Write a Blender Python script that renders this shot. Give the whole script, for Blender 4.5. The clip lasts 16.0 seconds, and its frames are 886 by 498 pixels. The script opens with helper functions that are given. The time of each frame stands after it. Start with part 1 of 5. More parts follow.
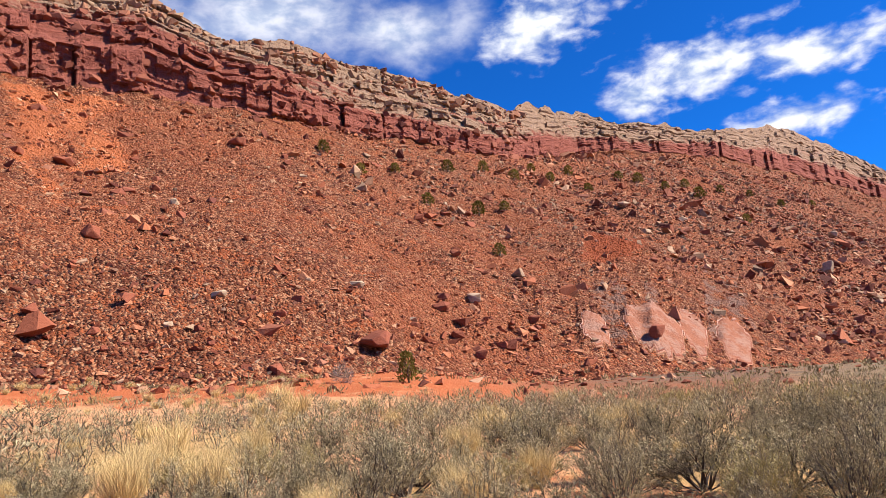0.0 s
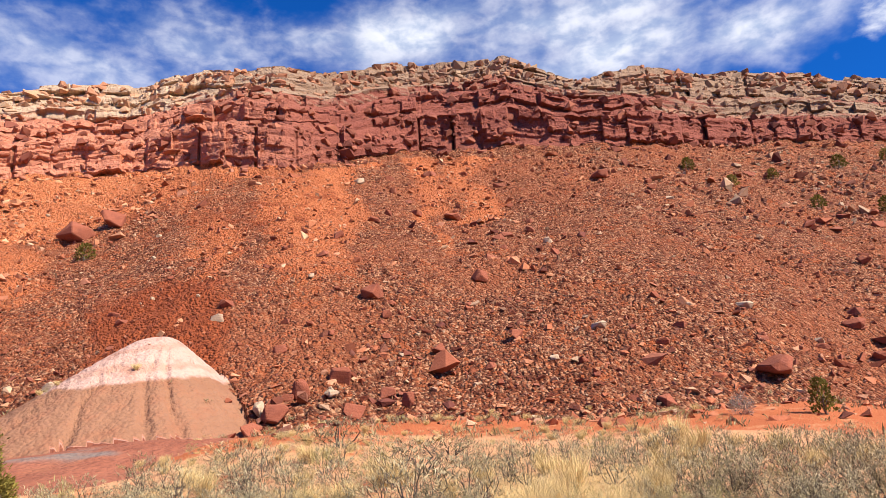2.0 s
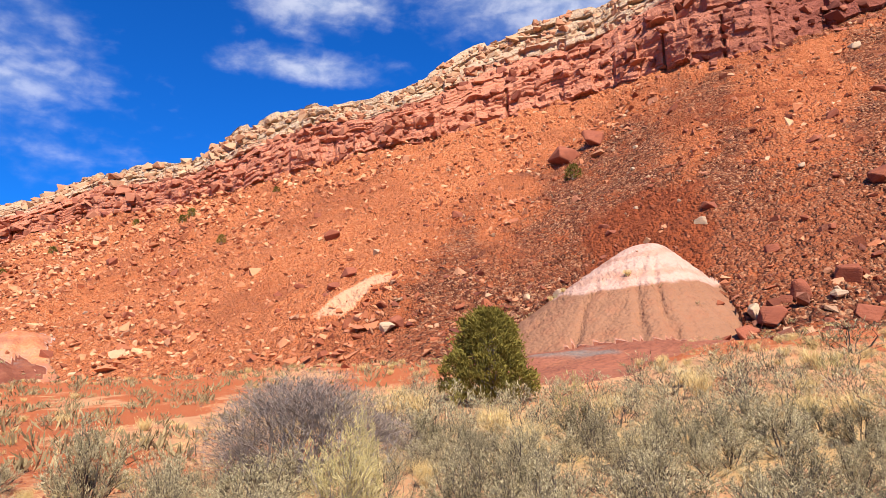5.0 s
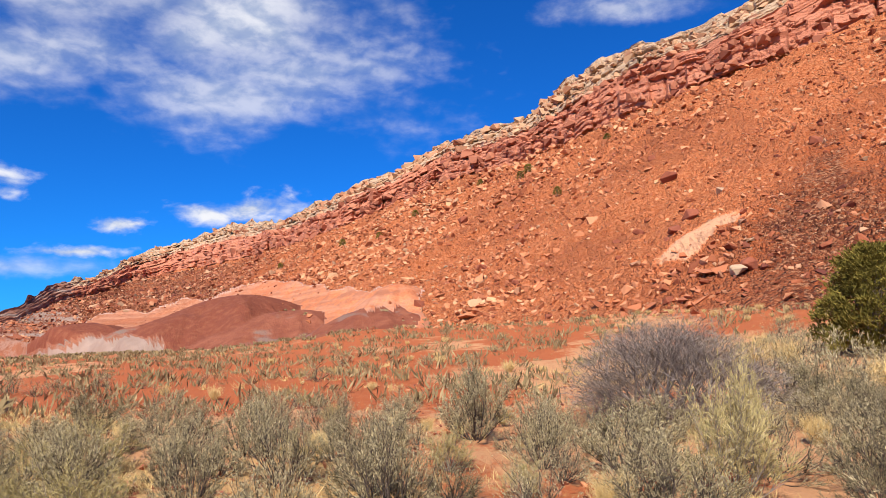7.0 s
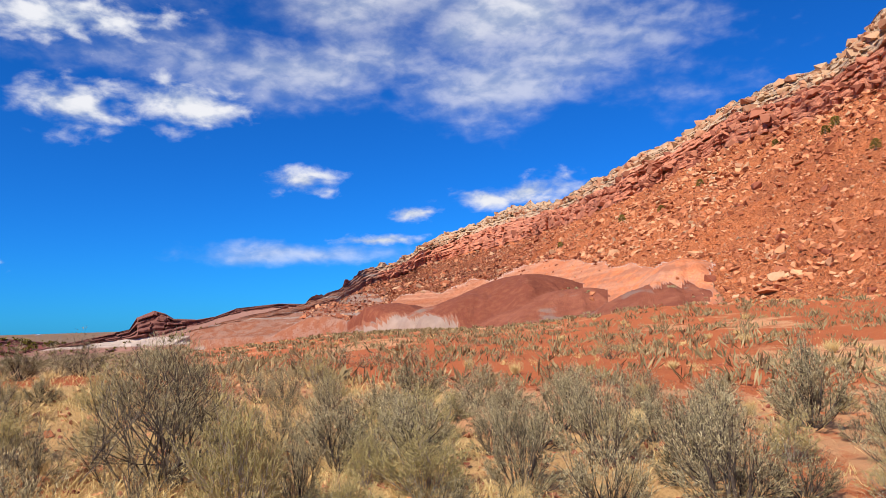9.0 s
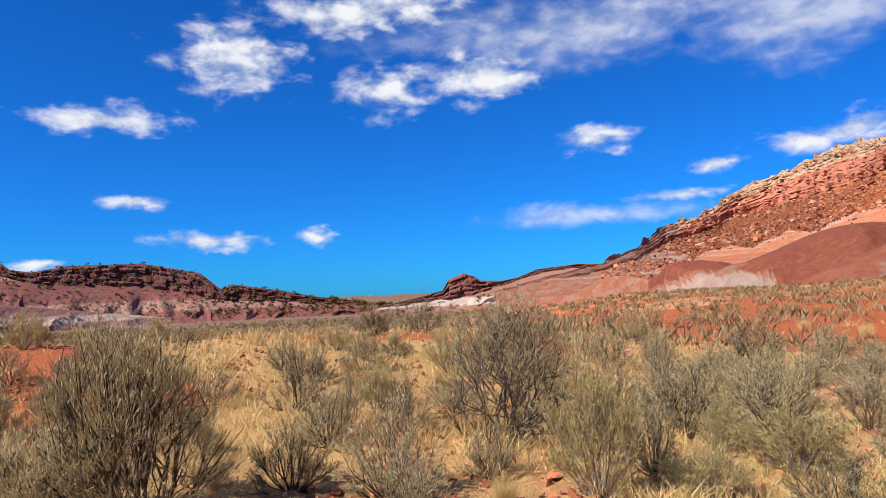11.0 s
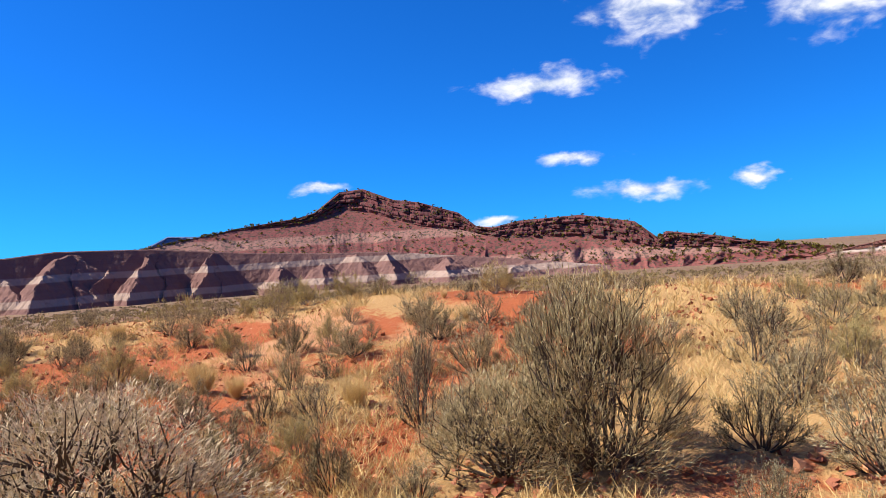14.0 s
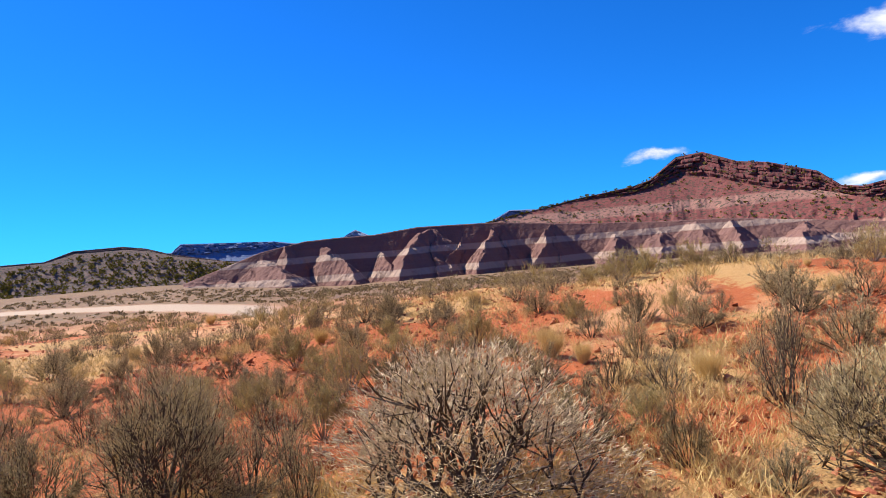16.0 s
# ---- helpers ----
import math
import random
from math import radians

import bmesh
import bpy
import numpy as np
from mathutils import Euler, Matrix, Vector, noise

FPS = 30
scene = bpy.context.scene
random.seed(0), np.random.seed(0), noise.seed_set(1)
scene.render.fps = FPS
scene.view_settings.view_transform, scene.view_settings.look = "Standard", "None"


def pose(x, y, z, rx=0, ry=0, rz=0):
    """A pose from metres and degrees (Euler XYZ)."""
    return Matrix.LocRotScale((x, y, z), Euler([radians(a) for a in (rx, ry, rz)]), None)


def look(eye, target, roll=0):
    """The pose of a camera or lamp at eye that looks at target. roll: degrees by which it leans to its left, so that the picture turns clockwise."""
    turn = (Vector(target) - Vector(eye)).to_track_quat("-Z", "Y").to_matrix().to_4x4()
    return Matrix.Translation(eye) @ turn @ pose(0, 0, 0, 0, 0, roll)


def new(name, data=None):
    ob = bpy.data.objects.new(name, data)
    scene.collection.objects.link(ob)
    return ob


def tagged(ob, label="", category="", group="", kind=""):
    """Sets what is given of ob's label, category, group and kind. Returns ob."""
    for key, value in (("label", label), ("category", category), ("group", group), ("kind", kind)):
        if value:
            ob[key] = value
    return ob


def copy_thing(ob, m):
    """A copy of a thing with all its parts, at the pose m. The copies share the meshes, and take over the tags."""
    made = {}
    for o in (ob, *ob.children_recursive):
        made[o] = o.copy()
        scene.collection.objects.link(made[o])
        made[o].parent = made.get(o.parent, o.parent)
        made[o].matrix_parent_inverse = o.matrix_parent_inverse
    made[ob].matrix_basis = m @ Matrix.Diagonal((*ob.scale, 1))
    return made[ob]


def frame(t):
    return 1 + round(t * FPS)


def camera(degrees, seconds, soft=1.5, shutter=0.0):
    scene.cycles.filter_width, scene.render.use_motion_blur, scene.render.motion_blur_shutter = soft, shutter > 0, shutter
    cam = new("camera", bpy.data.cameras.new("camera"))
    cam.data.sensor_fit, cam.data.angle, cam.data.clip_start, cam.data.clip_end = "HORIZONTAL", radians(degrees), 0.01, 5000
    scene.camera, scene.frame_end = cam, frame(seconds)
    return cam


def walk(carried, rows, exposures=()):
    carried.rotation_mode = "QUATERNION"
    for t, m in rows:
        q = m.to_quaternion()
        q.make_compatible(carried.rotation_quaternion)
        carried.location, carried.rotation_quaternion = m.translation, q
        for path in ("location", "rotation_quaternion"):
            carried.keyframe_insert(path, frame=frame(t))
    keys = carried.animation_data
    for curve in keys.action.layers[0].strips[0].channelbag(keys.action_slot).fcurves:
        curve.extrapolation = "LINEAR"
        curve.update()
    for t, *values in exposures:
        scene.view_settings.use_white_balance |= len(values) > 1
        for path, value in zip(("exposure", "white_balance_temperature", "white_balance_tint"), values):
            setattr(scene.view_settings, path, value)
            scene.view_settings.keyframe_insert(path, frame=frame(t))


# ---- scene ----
# A red talus escarpment above a sagebrush flat, seen by a camera that turns where it stands.
# Bearings are in degrees, counted to the left from +y; heights are angles seen from the eye.
EYE = 1.6


def view(x, y, z, yaw, pitch, roll):
    return pose(x, y, z, 90 + pitch, 0, yaw) @ pose(0, 0, 0, 0, 0, roll)


cam = camera(64.8, 16.0, soft=0.8)
ROWS = [
    (0, 0.00, -0.65, 1.53, -23.37, 11.20, -5.23),
    (0.5, 0.00, -0.44, 1.56, -15.27, 12.31, -5.03),
    (1, -0.00, -0.22, 1.58, -6.99, 14.51, -5.25),
    (1.5, 0.00, 0.00, 1.60, 0.00, 15.64, -5.09),
    (2, 0.03, 0.20, 1.61, 6.96, 16.16, -4.43),
    (2.5, 0.08, 0.37, 1.62, 14.07, 16.07, -3.18),
    (3, 0.14, 0.51, 1.62, 21.03, 15.81, -2.50),
    (3.5, 0.19, 0.63, 1.62, 28.18, 14.54, -2.23),
    (4, 0.21, 0.70, 1.62, 34.73, 12.74, -2.09),
    (4.2, 0.20, 0.70, 1.62, 36.97, 12.21, -2.07),
    (6.3, -0.08, 0.55, 1.63, 64.29, 8.09, -1.16),
    (6.5, -0.10, 0.53, 1.62, 67.18, 7.73, -1.25),
    (7, -0.17, 0.46, 1.62, 73.90, 6.91, -1.40),
    (7.5, -0.23, 0.38, 1.61, 78.54, 6.41, -1.49),
    (8, -0.29, 0.30, 1.60, 82.06, 5.77, -1.59),
    (8.5, -0.34, 0.21, 1.59, 88.19, 5.47, -1.72),
    (9, -0.40, 0.11, 1.60, 96.60, 5.73, -1.64),
    (9.5, -0.44, -0.01, 1.60, 104.97, 5.93, -1.81),
    (10, -0.46, -0.12, 1.60, 112.40, 5.92, -2.20),
    (10.2, -0.46, -0.16, 1.60, 114.75, 5.72, -2.19),
    (12.3, -0.51, -0.52, 1.60, 130.66, -0.56, -2.93),
    (12.5, -0.53, -0.52, 1.59, 133.45, -0.71, -2.89),
    (13, -0.54, -0.52, 1.59, 140.49, -0.77, -3.51),
    (13.5, -0.52, -0.55, 1.59, 147.81, -0.18, -3.68),
    (14, -0.49, -0.58, 1.60, 155.37, 0.91, -3.87),
    (14.5, -0.46, -0.61, 1.60, 164.10, 1.86, -4.22),
    (15, -0.44, -0.63, 1.59, 171.82, 1.92, -4.56),
    (15.5, -0.42, -0.64, 1.58, 177.70, 1.30, -5.03),
    (16, -0.40, -0.65, 1.58, 182.49, 0.49, -4.78),
]
EXPOSURES = [(0, 1.05), (4, 1.05), (7, 0.75), (8, 0.68), (10, 0.66), (12.5, 0.92), (16, 1.02)]
walk(cam, [(t, view(*v)) for t, *v in ROWS], EXPOSURES)

# ---- light ----
SUN_AZ, SUN_EL = 240.0, 43.0


def bearing(az, r, z=0.0):
    a = radians(az)
    return Vector((-math.sin(a) * r, math.cos(a) * r, z))


sun = new("sun", bpy.data.lights.new("sun", "SUN"))
sun.data.energy, sun.data.angle, sun.data.color = 5.0, radians(0.53), (1.0, 0.92, 0.80)
sun.matrix_world = look(bearing(SUN_AZ, 100 * math.cos(radians(SUN_EL)), 100 * math.sin(radians(SUN_EL))), (0, 0, 0))
tagged(sun, kind="structure")


class Nodes:
    """Short hand for node trees."""

    def __init__(self, tree):
        self.t = tree
        tree.nodes.clear()

    def add(self, kind, ins=None, **props):
        n = self.t.nodes.new(kind)
        for k, v in props.items():
            if k == "operation":
                n.operation = v
            elif k == "data_type":
                n.data_type = v
            elif k == "blend_type":
                n.blend_type = v
            elif k == "attribute_name":
                n.attribute_name = v
            elif k == "feature":
                n.feature = v
        for k, v in (ins or {}).items():
            s = n.inputs[k]
            if isinstance(v, bpy.types.NodeSocket):
                self.t.links.new(v, s)
            else:
                s.default_value = v
        return n

    def math(self, op, a, b=0.0, c=0.0):
        return self.add("ShaderNodeMath", {0: a, 1: b, 2: c}, operation=op).outputs[0]

    def vmath(self, op, a, b=(0, 0, 0)):
        n = self.add("ShaderNodeVectorMath", {0: a, 1: b}, operation=op)
        return n.outputs["Value"] if op in ("DOT_PRODUCT", "LENGTH") else n.outputs[0]

    def noise(self, vec, scale, detail=4.0, rough=0.55, dist=0.0, col=False):
        n = self.add("ShaderNodeTexNoise", {"Vector": vec, "Scale": scale, "Detail": detail, "Roughness": rough, "Distortion": dist})
        return n.outputs["Color" if col else 0]

    def step(self, v, lo, hi, a=0.0, b=1.0):
        n = self.add("ShaderNodeMapRange", {0: v, 1: lo, 2: hi, 3: a, 4: b})
        n.interpolation_type = "SMOOTHSTEP"
        return n.outputs[0]

    def mix(self, fac, a, b, blend="MIX"):
        n = self.add("ShaderNodeMix", data_type="RGBA", blend_type=blend)
        for i, v in ((0, fac), (6, a), (7, b)):
            if isinstance(v, bpy.types.NodeSocket):
                self.t.links.new(v, n.inputs[i])
            else:
                n.inputs[i].default_value = v if i == 0 else (*v[:3], 1)
        return n.outputs[2]

    def attr(self, name):
        return self.add("ShaderNodeAttribute", attribute_name=name).outputs["Fac"]


def make_world():
    w = bpy.data.worlds.new("sky")
    w.use_nodes = True
    scene.world = w
    n = Nodes(w.node_tree)
    sky = n.add("ShaderNodeTexSky")
    sky.sky_type, sky.sun_disc = "NISHITA", False
    sky.sun_elevation, sky.sun_rotation = radians(SUN_EL), radians(-SUN_AZ)
    sky.altitude, sky.air_density, sky.dust_density, sky.ozone_density = 1500, 1.0, 0.5, 2.2
    hs = n.add("ShaderNodeHueSaturation", {"Saturation": SKY_SAT, "Value": SKY_VAL, "Hue": SKY_HUE, "Color": n.mix(1.0, sky.outputs[0], SKY_TINT, "MULTIPLY")})
    gen = n.add("ShaderNodeTexCoord").outputs["Generated"]
    c0 = 77.0
    f, l = bearing(c0, 1), bearing(c0 + 90, 1)
    q, p = n.vmath("DOT_PRODUCT", gen, tuple(l)), n.vmath("DOT_PRODUCT", gen, tuple(f))
    az = n.math("ADD", n.math("MULTIPLY", n.math("ARCTAN2", q, p), 57.2958), c0)
    up = n.add("ShaderNodeSeparateXYZ", {0: gen}).outputs[2]
    el = n.math("MULTIPLY", n.math("ARCSINE", up), 57.2958)
    ae = n.add("ShaderNodeCombineXYZ", {0: az, 1: el, 2: 0.0}).outputs[0]
    stretch = n.vmath("MULTIPLY", ae, (0.55, 1.0, 1.0))
    warp = n.vmath("MULTIPLY", n.vmath("SUBTRACT", n.noise(stretch, 0.35, 5, 0.6, col=True), (0.5, 0.5, 0.5)), (5.0, 2.6, 0))
    aw = n.vmath("ADD", ae, warp)
    best = {}
    for kind, rows in (("soft", CLOUD_SOFT), ("thin", CLOUD_THIN), ("puff", CLOUD_PUFF)):
        m = None
        for a, e, cw, ch in rows:
            d = n.vmath("LENGTH", n.vmath("MULTIPLY", n.vmath("SUBTRACT", aw, (a, e, 0)), (1 / cw, 1 / ch, 0)))
            v = n.math("SUBTRACT", 1.25, d)
            m = v if m is None else n.math("MAXIMUM", m, v)
        best[kind] = m
    fine = n.noise(stretch, 0.7, 6, 0.52, 0.2)
    broad = n.noise(stretch, 0.17, 6, 0.58)
    puff = n.step(n.math("ADD", best["puff"], n.math("MULTIPLY", n.math("SUBTRACT", fine, 0.5), 2.6)), 0.0, 1.3)
    soft = n.step(n.math("ADD", best["soft"], n.math("MULTIPLY", n.math("SUBTRACT", n.math("ADD", n.math("MULTIPLY", fine, 0.12), n.math("MULTIPLY", broad, 0.88)), 0.5), 2.6)), -0.2, 1.5, 0, 0.9)
    thin = n.step(n.math("ADD", best["thin"], n.math("MULTIPLY", n.math("SUBTRACT", n.math("ADD", n.math("MULTIPLY", fine, 0.3), n.math("MULTIPLY", broad, 0.7)), 0.5), 3.6)), -0.1, 1.6, 0, 0.62)
    cover = n.math("MAXIMUM", n.math("MAXIMUM", puff, thin), soft)
    shade = n.mix(n.step(fine, 0.35, 0.65), CLOUD_DARK, CLOUD_LIGHT)
    col = n.mix(cover, hs.outputs[0], shade)
    bg = n.add("ShaderNodeBackground", {"Color": col, "Strength": SKY_STRENGTH})
    out = n.add("ShaderNodeOutputWorld", {"Surface": bg.outputs[0]})


SKY_SAT, SKY_VAL, SKY_HUE, SKY_STRENGTH = 1.0, 1.0, 0.5, 0.054
SKY_TINT = (0.076, 0.67, 1.63)
CLOUD_DARK, CLOUD_LIGHT = (5.4, 6.3, 8.2), (10.2, 10.3, 10.9)
CLOUD_SOFT = [(-10, 30, 13, 4), (-21, 28.6, 9, 2.5), (10, 33.2, 9, 3), (-5, 33, 15, 3.7), (101, 27, 17, 4.2), (90, 25, 10, 4.6)]
CLOUD_THIN = [(29, 32.3, 9, 3), (36, 29.6, 13, 3), (56, 30, 8, 2.3), (16, 33, 8, 2), (84, 21, 12, 4.5), (58, 25, 6, 1.4), (108, 20, 16, 3), (93, 18.3, 9, 3), (108, 5.5, 9, 0.9)]
CLOUD_PUFF = [(-52, 17, 5, 1.3), (-46, 22.3, 7, 2.3), (-54, 21.3, 6, 1.6), (-33, 28, 6, 2.6), (-41, 21.2, 3, 1.9), (-32, 27, 5, 2),
              (93, 9.7, 2.6, 0.9), (89, 10.2, 4.5, 1.1), (125, 16.2, 4, 1.9), (117, 17, 5, 2), (108, 11.3, 2.6, 1.1), (99, 8.7, 1.8, 0.6),
              (102, 6.6, 3.4, 0.6), (146, 13.5, 5, 1.1), (137, 18.5, 5, 2.6), (144, 7.5, 3, 0.6), (139, 4.5, 4, 0.9),
              (131, 5, 1.4, 0.6), (151, 2.7, 2, 0.5), (165, 6.3, 2, 0.5), (126, 22, 9, 1.8)]
make_world()

# ---- noise on arrays ----


def hash01(i, j, k=0, seed=0):
    h = (np.asarray(i).astype(np.int64) * 374761393 + np.asarray(j).astype(np.int64) * 668265263 + np.asarray(k).astype(np.int64) * 2147483647 + seed * 974634721) & 0x7FFFFFFF
    h = ((h ^ (h >> 13)) * 1274126177) & 0x7FFFFFFF
    h = ((h ^ (h >> 16)) * 1103515245) & 0x7FFFFFFF
    return ((h ^ (h >> 15)) & 0xFFFFFF) / float(0xFFFFFF)


def vnoise(x, y, seed=0):
    x, y = np.broadcast_arrays(np.asarray(x, float), np.asarray(y, float))
    i, j = np.floor(x), np.floor(y)
    u, v = x - i, y - j
    u, v = u * u * (3 - 2 * u), v * v * (3 - 2 * v)
    a, b = hash01(i, j, 0, seed), hash01(i + 1, j, 0, seed)
    c, d = hash01(i, j + 1, 0, seed), hash01(i + 1, j + 1, 0, seed)
    return (a * (1 - u) + b * u) * (1 - v) + (c * (1 - u) + d * u) * v


def fbm(x, y, octaves=4, seed=0, rough=0.5):
    s, amp, tot = 0, 1.0, 0.0
    for o in range(octaves):
        s = s + amp * vnoise(np.asarray(x) * 2 ** o, np.asarray(y) * 2 ** o, seed + o * 17)
        tot += amp
        amp *= rough
    return s / tot * 2 - 1


def ramp(x, lo, hi):
    t = np.clip((np.asarray(x, float) - lo) / (hi - lo), 0, 1)
    return t * t * (3 - 2 * t)


def table(rows):
    a = np.array(rows, float)
    return lambda az, k: np.interp(az, a[:, 0], a[:, k])


def mesh_object(name, verts, faces, material, smooth=True, attrs=None, parent=None):
    me = bpy.data.meshes.new(name)
    verts, faces = np.asarray(verts, np.float32), np.asarray(faces, np.int32)
    k = faces.shape[1]
    me.vertices.add(len(verts))
    me.vertices.foreach_set("co", verts.ravel())
    me.loops.add(faces.size)
    me.loops.foreach_set("vertex_index", faces.ravel())
    me.polygons.add(len(faces))
    me.polygons.foreach_set("loop_start", np.arange(0, faces.size, k, dtype=np.int32))
    me.polygons.foreach_set("use_smooth", np.full(len(faces), smooth))
    me.update(calc_edges=True)
    for key, val in (attrs or {}).items():
        at = me.attributes.new(key, "FLOAT", "POINT")
        at.data.foreach_set("value", np.asarray(val, np.float32).ravel())
    me.materials.append(material)
    ob = new(name, me)
    if parent:
        ob.parent = parent
    return ob


def grid_faces(nr, nc, wrap=False):
    r, c = np.meshgrid(np.arange(nr - 1), np.arange(nc if wrap else nc - 1), indexing="ij")
    c1 = (c + 1) % nc
    return np.stack([r * nc + c, r * nc + c1, (r + 1) * nc + c1, (r + 1) * nc + c], -1).reshape(-1, 4)


# ---- the plan of the escarpment: bearing, rim, foot of the cliff, foot of the talus ----
ESCARP = table([
    (-90, 9, 6, -1.0), (-66, 10, 7.5, -1.0), (-57, 11.8, 9.6, -1.0), (-54.5, 14.1, 11, -0.9), (-51, 16.6, 13, -0.8), (-45, 17.8, 15.6, -0.6), (-39, 19.6, 17, -0.5),
    (-33, 21.6, 17.6, -0.5), (-29, 22.2, 18, -0.2), (-25, 24, 18.8, 0.6), (-19, 26, 20.4, 1.6), (-13, 27.6, 21.6, 1.6), (-6, 28.6, 22.6, 1.4),
    (0, 30.8, 23.2, 1.8), (10, 31.0, 23.7, 2.5), (17, 30.4, 23.1, 2.4), (20, 30.9, 22.4, 2.2), (27, 30.3, 22.5, 1.9), (32, 28.5, 22, 1.4),
    (39, 27.3, 20.8, 1.3), (43, 26.5, 20, 1.25), (47, 24.4, 19.2, 1.2), (52, 22.4, 18.3, 1.1), (58, 22, 16.5, 1.1), (63.3, 19.4, 14.9, 0.8)])
ESCARP_LEFT = table([
    (58, 22, 16.5, 1.1), (63.3, 19.4, 14.9, 0.8), (66.7, 17.4, 13.8, 0.5), (74, 15.5, 12, 0.5), (77, 13.7, 10.9, 0.55), (82, 11.6, 8.6, 0.4), (87, 9.3, 7.0, -0.2), (91, 8.9, 5.8, -0.4),
    (95.5, 7.2, 5.0, -0.6), (98, 6.3, 4.4, -0.65), (100.5, 4.8, 3.4, -0.7), (103, 4.3, 2.8, -0.7), (105.2, 2.5, 1.6, -0.7), (109, 1.2, 0.7, -0.9), (114, 0.3, 0.0, -1.0), (119, -1, -1.1, -1.2)])
NORMAL_AZ, TOE = 15.0, 45.0


def plan(az, k):
    return np.where(np.asarray(az) < 60, ESCARP(az, k), ESCARP_LEFT(az, k))


def facing(az):
    c = np.cos(np.radians(np.asarray(az, float) - NORMAL_AZ)) - 0.2
    return 0.2 + 0.5 * (c + np.sqrt(c * c + 0.012))


def tand(d):
    return np.tan(np.radians(d))


def toe(az):
    """Distance and height of the foot of the talus."""
    r = TOE / facing(az) * (1 + 0.04 * np.sin(np.asarray(az) * 0.21))
    return r, EYE + r * tand(plan(az, 3))


def cliff_foot(az):
    r, z = toe(az)
    s = 0.65 * facing(az)
    rf = r * (s - tand(plan(az, 3))) / (s - np.minimum(tand(plan(az, 2)), s * 0.75))
    return rf, EYE + rf * tand(plan(az, 2))


def rim(az):
    rf, zf = cliff_foot(az)
    s = 1.35 * facing(az)
    rr = rf * (s - tand(plan(az, 2))) / (s - tand(plan(az, 1)))
    return rr, EYE + rr * tand(plan(az, 1))


# clay mounds that stand out of the talus: bearing, distance, height of the top, radius along and across, kind
MOUNDS = [(29.4, 52.5, 10.8, 12.5, 14.5, 1), (39.0, 56.0, 5.4, 9, 6, 2.1), (31.0, 40.5, 3.2, 6, 8.5, 2.2),
          (77.4, 112, 9.6, 17, 9, 1.25), (78.6, 103, 5.9, 12, 10, 2.1), (89.8, 149, 10.4, 25, 19, 2.0), (85.6, 130, 6.6, 17, 13, 2.12), (93.4, 143, 6.8, 18, 14, 2.03),
          (97.0, 152, 4.5, 16, 11, 2.2), (100.6, 172, 5.8, 20, 15, 2.0), (106.5, 190, 3.2, 24, 12, 3),
          (-39.7, 88, 1.3, 9, 3.8, 3), (-35.3, 80, 0.5, 5, 1.5, 3), (-42.6, 94, 0.5, 9, 1.8, 3), (-45.4, 100, 0.5, 10, 2.2, 3)]
# skyline of the peach clay layer that crops out under the left talus: bearing, height angle
PEACH = table([(74, -1), (76, 3.0), (78, 4.4), (81, 3.3), (84, 4.2), (88.5, 4.5), (92, 3.6), (95, 2.7), (100, 1.7), (104, 1.1), (110, 0.5)])


